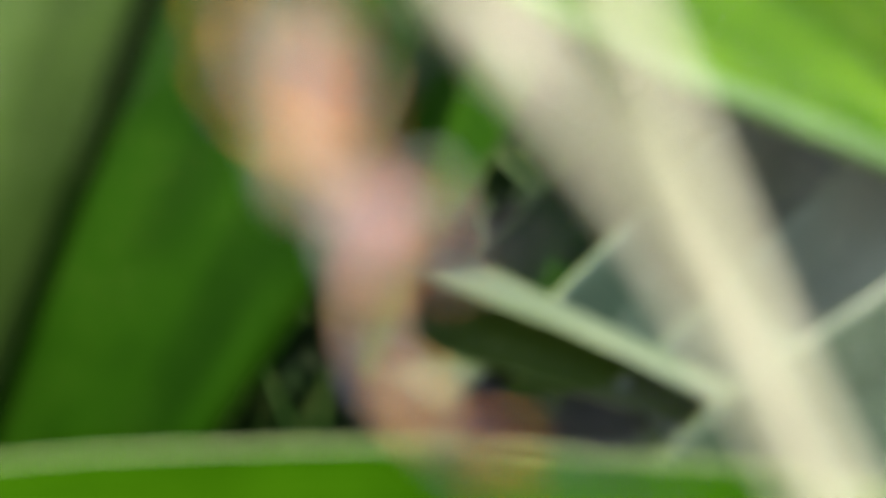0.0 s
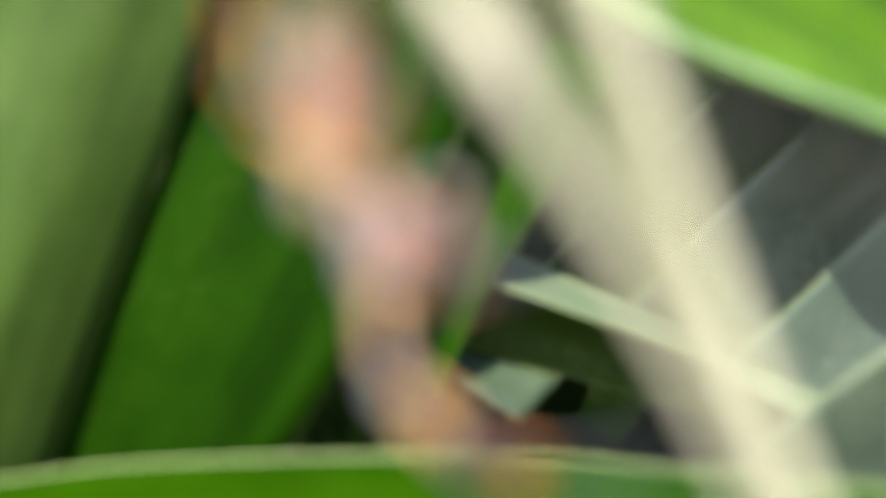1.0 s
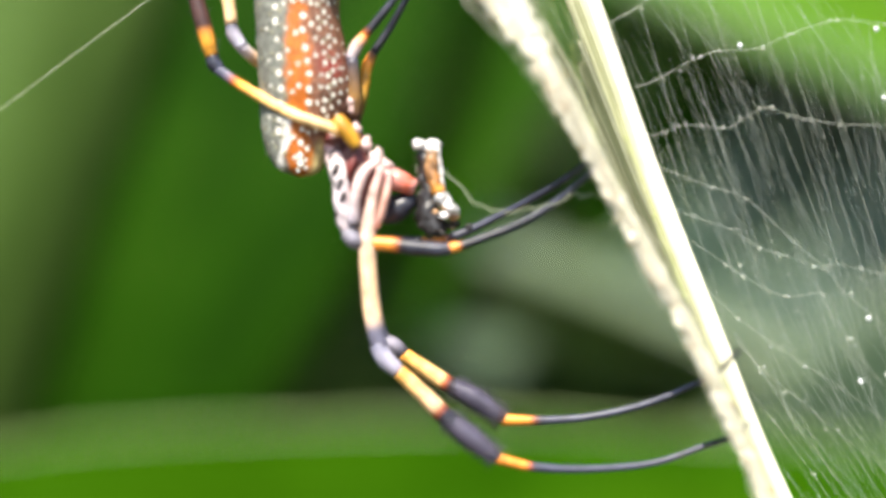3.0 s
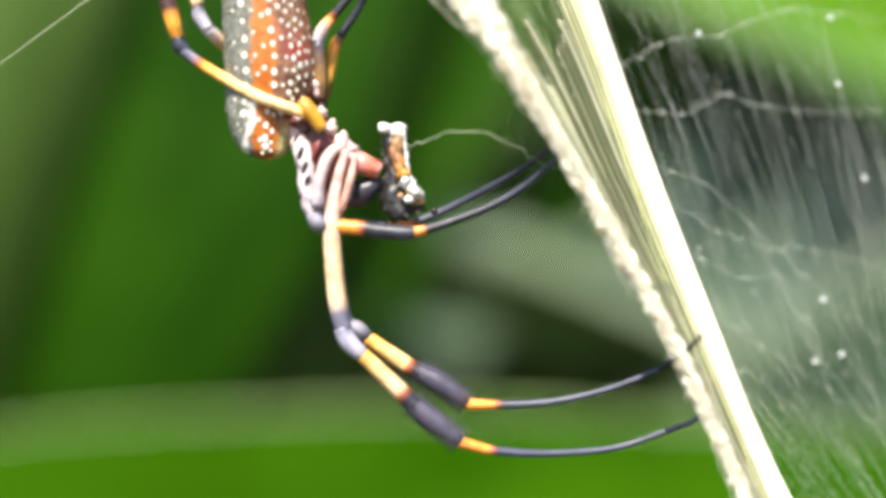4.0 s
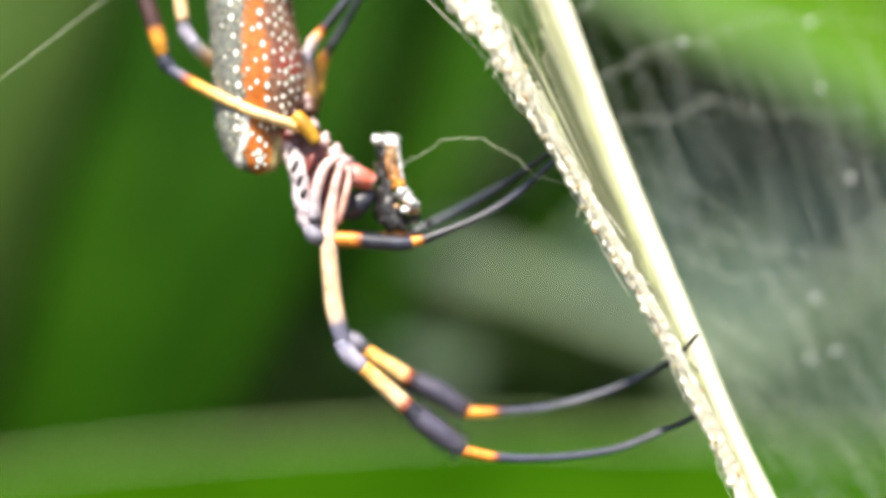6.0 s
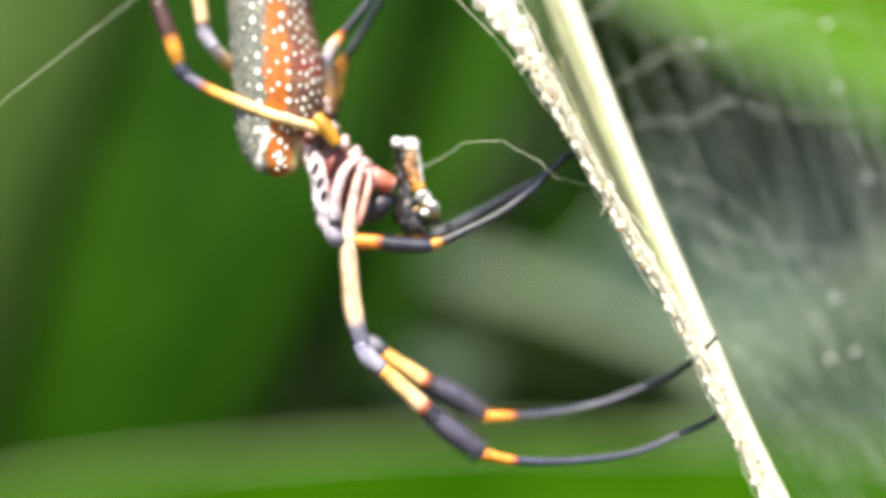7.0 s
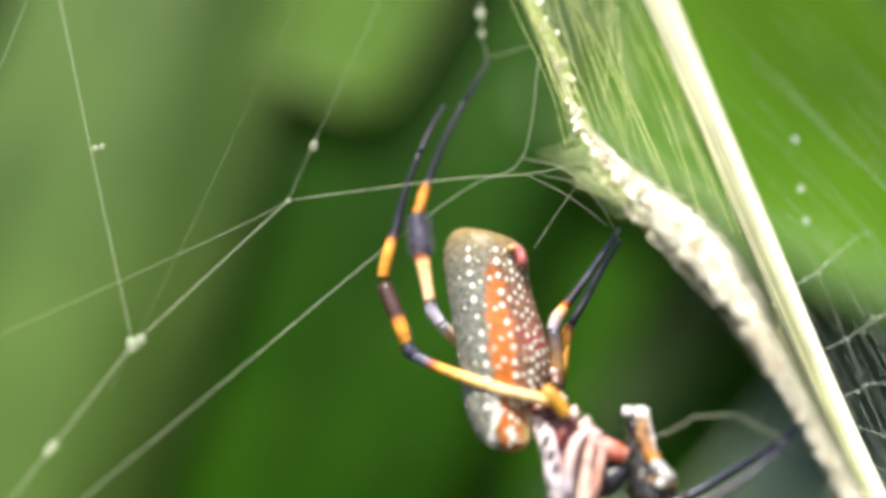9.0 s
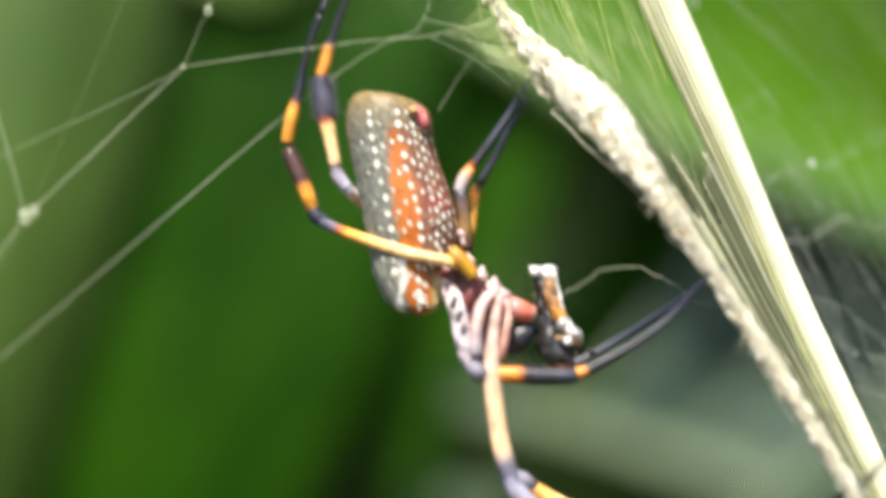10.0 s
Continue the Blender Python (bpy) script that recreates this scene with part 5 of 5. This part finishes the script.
def dew():
    drops = []
    for q in ((15.62, 4.00, 45.91), (15.88, 5.00, 40.03), (16.38, 6.00, 36.33), (43.12, 5.00, 19.65), (26.82, 3.00, 25.13), (43.82, 6.00, -11.15), (40.87, 6.00, -11.92), (41.71, 6.00, -4.87), (42.54, 6.00, 27.48), (46.51, 6.00, 9.03)):
        drop = root("dew_drop", "small bright drop caught on the web", "drop", "drops on the web", at=q)
        bm = bmesh.new()
        ball(bm, (0, 0, 0), (0.28, 0.28, 0.31))
        part("drop", bm, DROP, drop)
        drops.append(drop)
    return drops


DROP = material("drop", 0.08, 0.8)[0]
DROP.node_tree.nodes["Principled BSDF"].inputs["Base Color"].default_value = (0.8, 0.82, 0.82, 1)

setting()
BRIGHT_LEAF = palm()
SPIDER, ABDOMEN_PART, REACH, HIND, OUTER = make_spider()
INSECT = prey_item()
SILK_LEAF = silk_and_stalk()
TAIL, ORB = webs()
DROPS = dew()


def motions():
    """The focus glides from the leaves behind to the spider; the silk-covered leaf twists and sways in the wind; a loose thread swings round."""
    rows = [(0.0, 0.54), (0.6, 0.49), (1.0, 0.425), (1.25, 0.365), (1.4, 0.325), (1.5, 0.315), (1.65, 0.23), (1.8, 0.165), (2.0, 0.134), (2.3, 0.132), (3.0, 0.134), (4.5, 0.13), (5.5, 0.127), (7.0, 0.127), (7.5, 0.127), (8.2, 0.13), (9.0, 0.132), (10.0, 0.131)]
    lift = [(0.0, 0), (7.0, 0), (8.0, 20), (9.0, 32), (10.0, 20)]
    walk(focus, [(t, pose(0, d, 1.2 + blend(lift, t) * MM)) for t, d in rows])
    # seconds, twist about the band, shift in mm, lean in the leaf's own plane
    pivot = ORIGIN + Vector((10.66, -1.50, 11.57)) * MM
    axis = Vector((-0.4815, 0.0, 0.8764))
    sway = [(0.0, -10, 6.2, -5.3), (0.5, -15, 4.4, -3.5), (1.0, -14, 0.6, -1.4), (1.5, 8.5, -1.92, 0.64), (2.0, 27.0, -1.68, -0.72), (2.5, 24.2, -1.59, -1.07), (3.0, 17.8, -1.23, -0.93), (3.7, 7.0, -0.2, -1.3), (4.5, 0.0, 0.57, -1.55),
            (5.0, 4.3, 0.4, -1.51), (5.5, 9.3, -0.32, -0.85), (6.3, 15.0, -0.6, -0.2), (7.0, 20.0, -0.75, 0.2), (7.5, 30.5, -2.35, 1.89), (8.0, 26.0, -3.36, 3.73), (8.5, 15.8, -1.59, 2.12), (9.0, 17.4, -1.85, 2.36),
            (9.5, 10.5, -1.41, 2.26), (10.0, -5.3, 0.43, 1.38)]
    walk(SILK_LEAF, [(t, Matrix.Translation(pivot + Vector((dx * MM, 0, 0))) @ Matrix.Rotation(radians(lean), 4, "Y") @ Matrix.Rotation(radians(twist), 4, axis) @ Matrix.Translation(ORIGIN - pivot)) for t, twist, dx, lean in sway])
    # the bright leaf lifts and tips in the wind: seconds, degrees
    rest = BRIGHT_LEAF.location.copy()
    far = ORIGIN + Vector((112.5, 176.5, 30.1)) * MM
    walk(BRIGHT_LEAF, [(t, Matrix.Translation(far) @ Matrix.Rotation(radians(d), 4, "Y") @ Matrix.Rotation(radians(tip), 4, "X") @ Matrix.Translation(rest - far))
                       for t, d, tip in ((0.0, 0, 0), (1.0, 0, 0), (1.5, 0.3, -1), (2.0, 1.5, -2), (2.5, 2.5, -4), (3.0, 3.0, -7), (4.5, 4.0, -7), (5.5, 4.8, -5), (7.0, 8, -1), (7.5, 8, 2), (8.5, 6.5, 6), (10.0, 6, 6))])
    # the spider sways with its prey: seconds, shift across and up in mm, roll, yaw, pitch
    hub = ORIGIN + Vector((-15.0, 0.0, 12.0)) * MM
    swing = [(0.0, 0, 0, 0, 0, 0), (1.5, 0, 0, 0.2, -1, 1), (2.0, -0.03, 0.02, 0.25, -1.3, 1.2), (2.5, -0.04, -0.05, -0.36, -0.2, 0.6), (3.0, -0.09, -0.05, -0.74, 0.7, 0.9), (4.5, 0, 0, 0, 0, 0), (5.0, -0.11, 0.04, -0.57, 1.2, -0.3),
             (5.5, -0.13, 0.03, -0.44, 2.4, 0.8), (7.0, -0.42, 0.2, 0.65, 5.2, -0.3), (7.5, -0.28, 0.22, 0.27, 3.1, -1.8), (8.0, -0.12, 0.06, 0.26, 1.7, -2.3), (8.5, -0.08, 0.09, 0.34, 0, -2.8), (9.0, 0.07, 0.17, 0.06, -1.9, -1.6),
             (9.5, 0.13, 0.18, 0.21, -3.0, -0.4), (10.0, 0.13, 0.23, 0.48, -4.5, 0.5)]
    for ob in (SPIDER, INSECT):
        rows = []
        for t, dx, dz, roll, yaw, pitch in swing:
            turn = Matrix.Rotation(radians(roll), 4, "Y") @ Matrix.Rotation(radians(yaw), 4, "Z") @ Matrix.Rotation(radians(pitch), 4, "X")
            rows.append((t, Matrix.Translation(hub + Vector((dx, 0, dz)) * MM) @ turn @ Matrix.Translation(ORIGIN - hub)))
        walk(ob, rows)
    # the abdomen swings on its waist; the front leg lifts its outer joint; a hind leg sinks and straightens: seconds, degrees
    for ob, joint, rows in ((ABDOMEN_PART, (-16.5, 0.5, 16.0), [(0.0, 0), (7.5, 0), (8.0, -1), (8.5, -2), (9.0, -3), (9.5, -3.2), (10.0, -4)]),
                            *((ob, (-4.87, -2.4, 2.65), [(0.0, -1), (2.0, -1), (3.0, -1), (4.5, 0.5), (5.5, 1), (7.0, -5), (8.0, -4), (9.0, -4.5), (10.0, -5)]) for ob in REACH),
                            (HIND, (-16.12, -2.4, 14.98), [(0.0, 0), (5.5, 0), (7.0, -3), (8.0, -4), (10.0, -4)]),
                            *((ob, (-32.81, 1.5, 31.6), [(0.0, 0), (5.5, 0), (7.0, 6), (8.0, 8.5), (10.0, 8.5)]) for ob in OUTER)):
        at = Matrix.Translation(Vector(joint) * MM)
        walk(ob, [(t, at @ Matrix.Rotation(radians(d), 4, "Y") @ at.inverted()) for t, d in rows])
    # the wind pushes the orb web and its drops back and forth
    breeze = [(0.0, 4), (1.5, 3), (2.0, 2.4), (2.5, 1.5), (3.0, 0.3), (3.7, 2), (4.5, 3.5), (5.5, 4), (6.3, 4.5), (7.0, 4.5), (7.5, 4), (8.5, 3), (10.0, 4)]
    for ob in [ORB] + DROPS:
        home = ob.location.copy()
        walk(ob, [(t, pose(home[0], home[1] + d * MM, home[2])) for t, d in breeze])
    # the thread swings about the line between its two ends
    one, two = ORIGIN + Vector((-5.72, -1.00, 11.25)) * MM, ORIGIN + Vector((11.62, -3.00, 8.32)) * MM
    chord = (two - one).normalized()
    swing = [(0.0, 150), (2.5, 150), (3.0, 140), (3.7, 70), (4.5, 0), (6.2, 5), (7.0, 8), (7.1, 60), (7.22, 125), (7.4, 85), (8.5, 62), (9.0, 20), (10.0, 5)]
    walk(TAIL, [(t, Matrix.Translation(one) @ Matrix.Rotation(radians(d), 4, chord) @ Matrix.Translation(ORIGIN - one)) for t, d in swing])


motions()
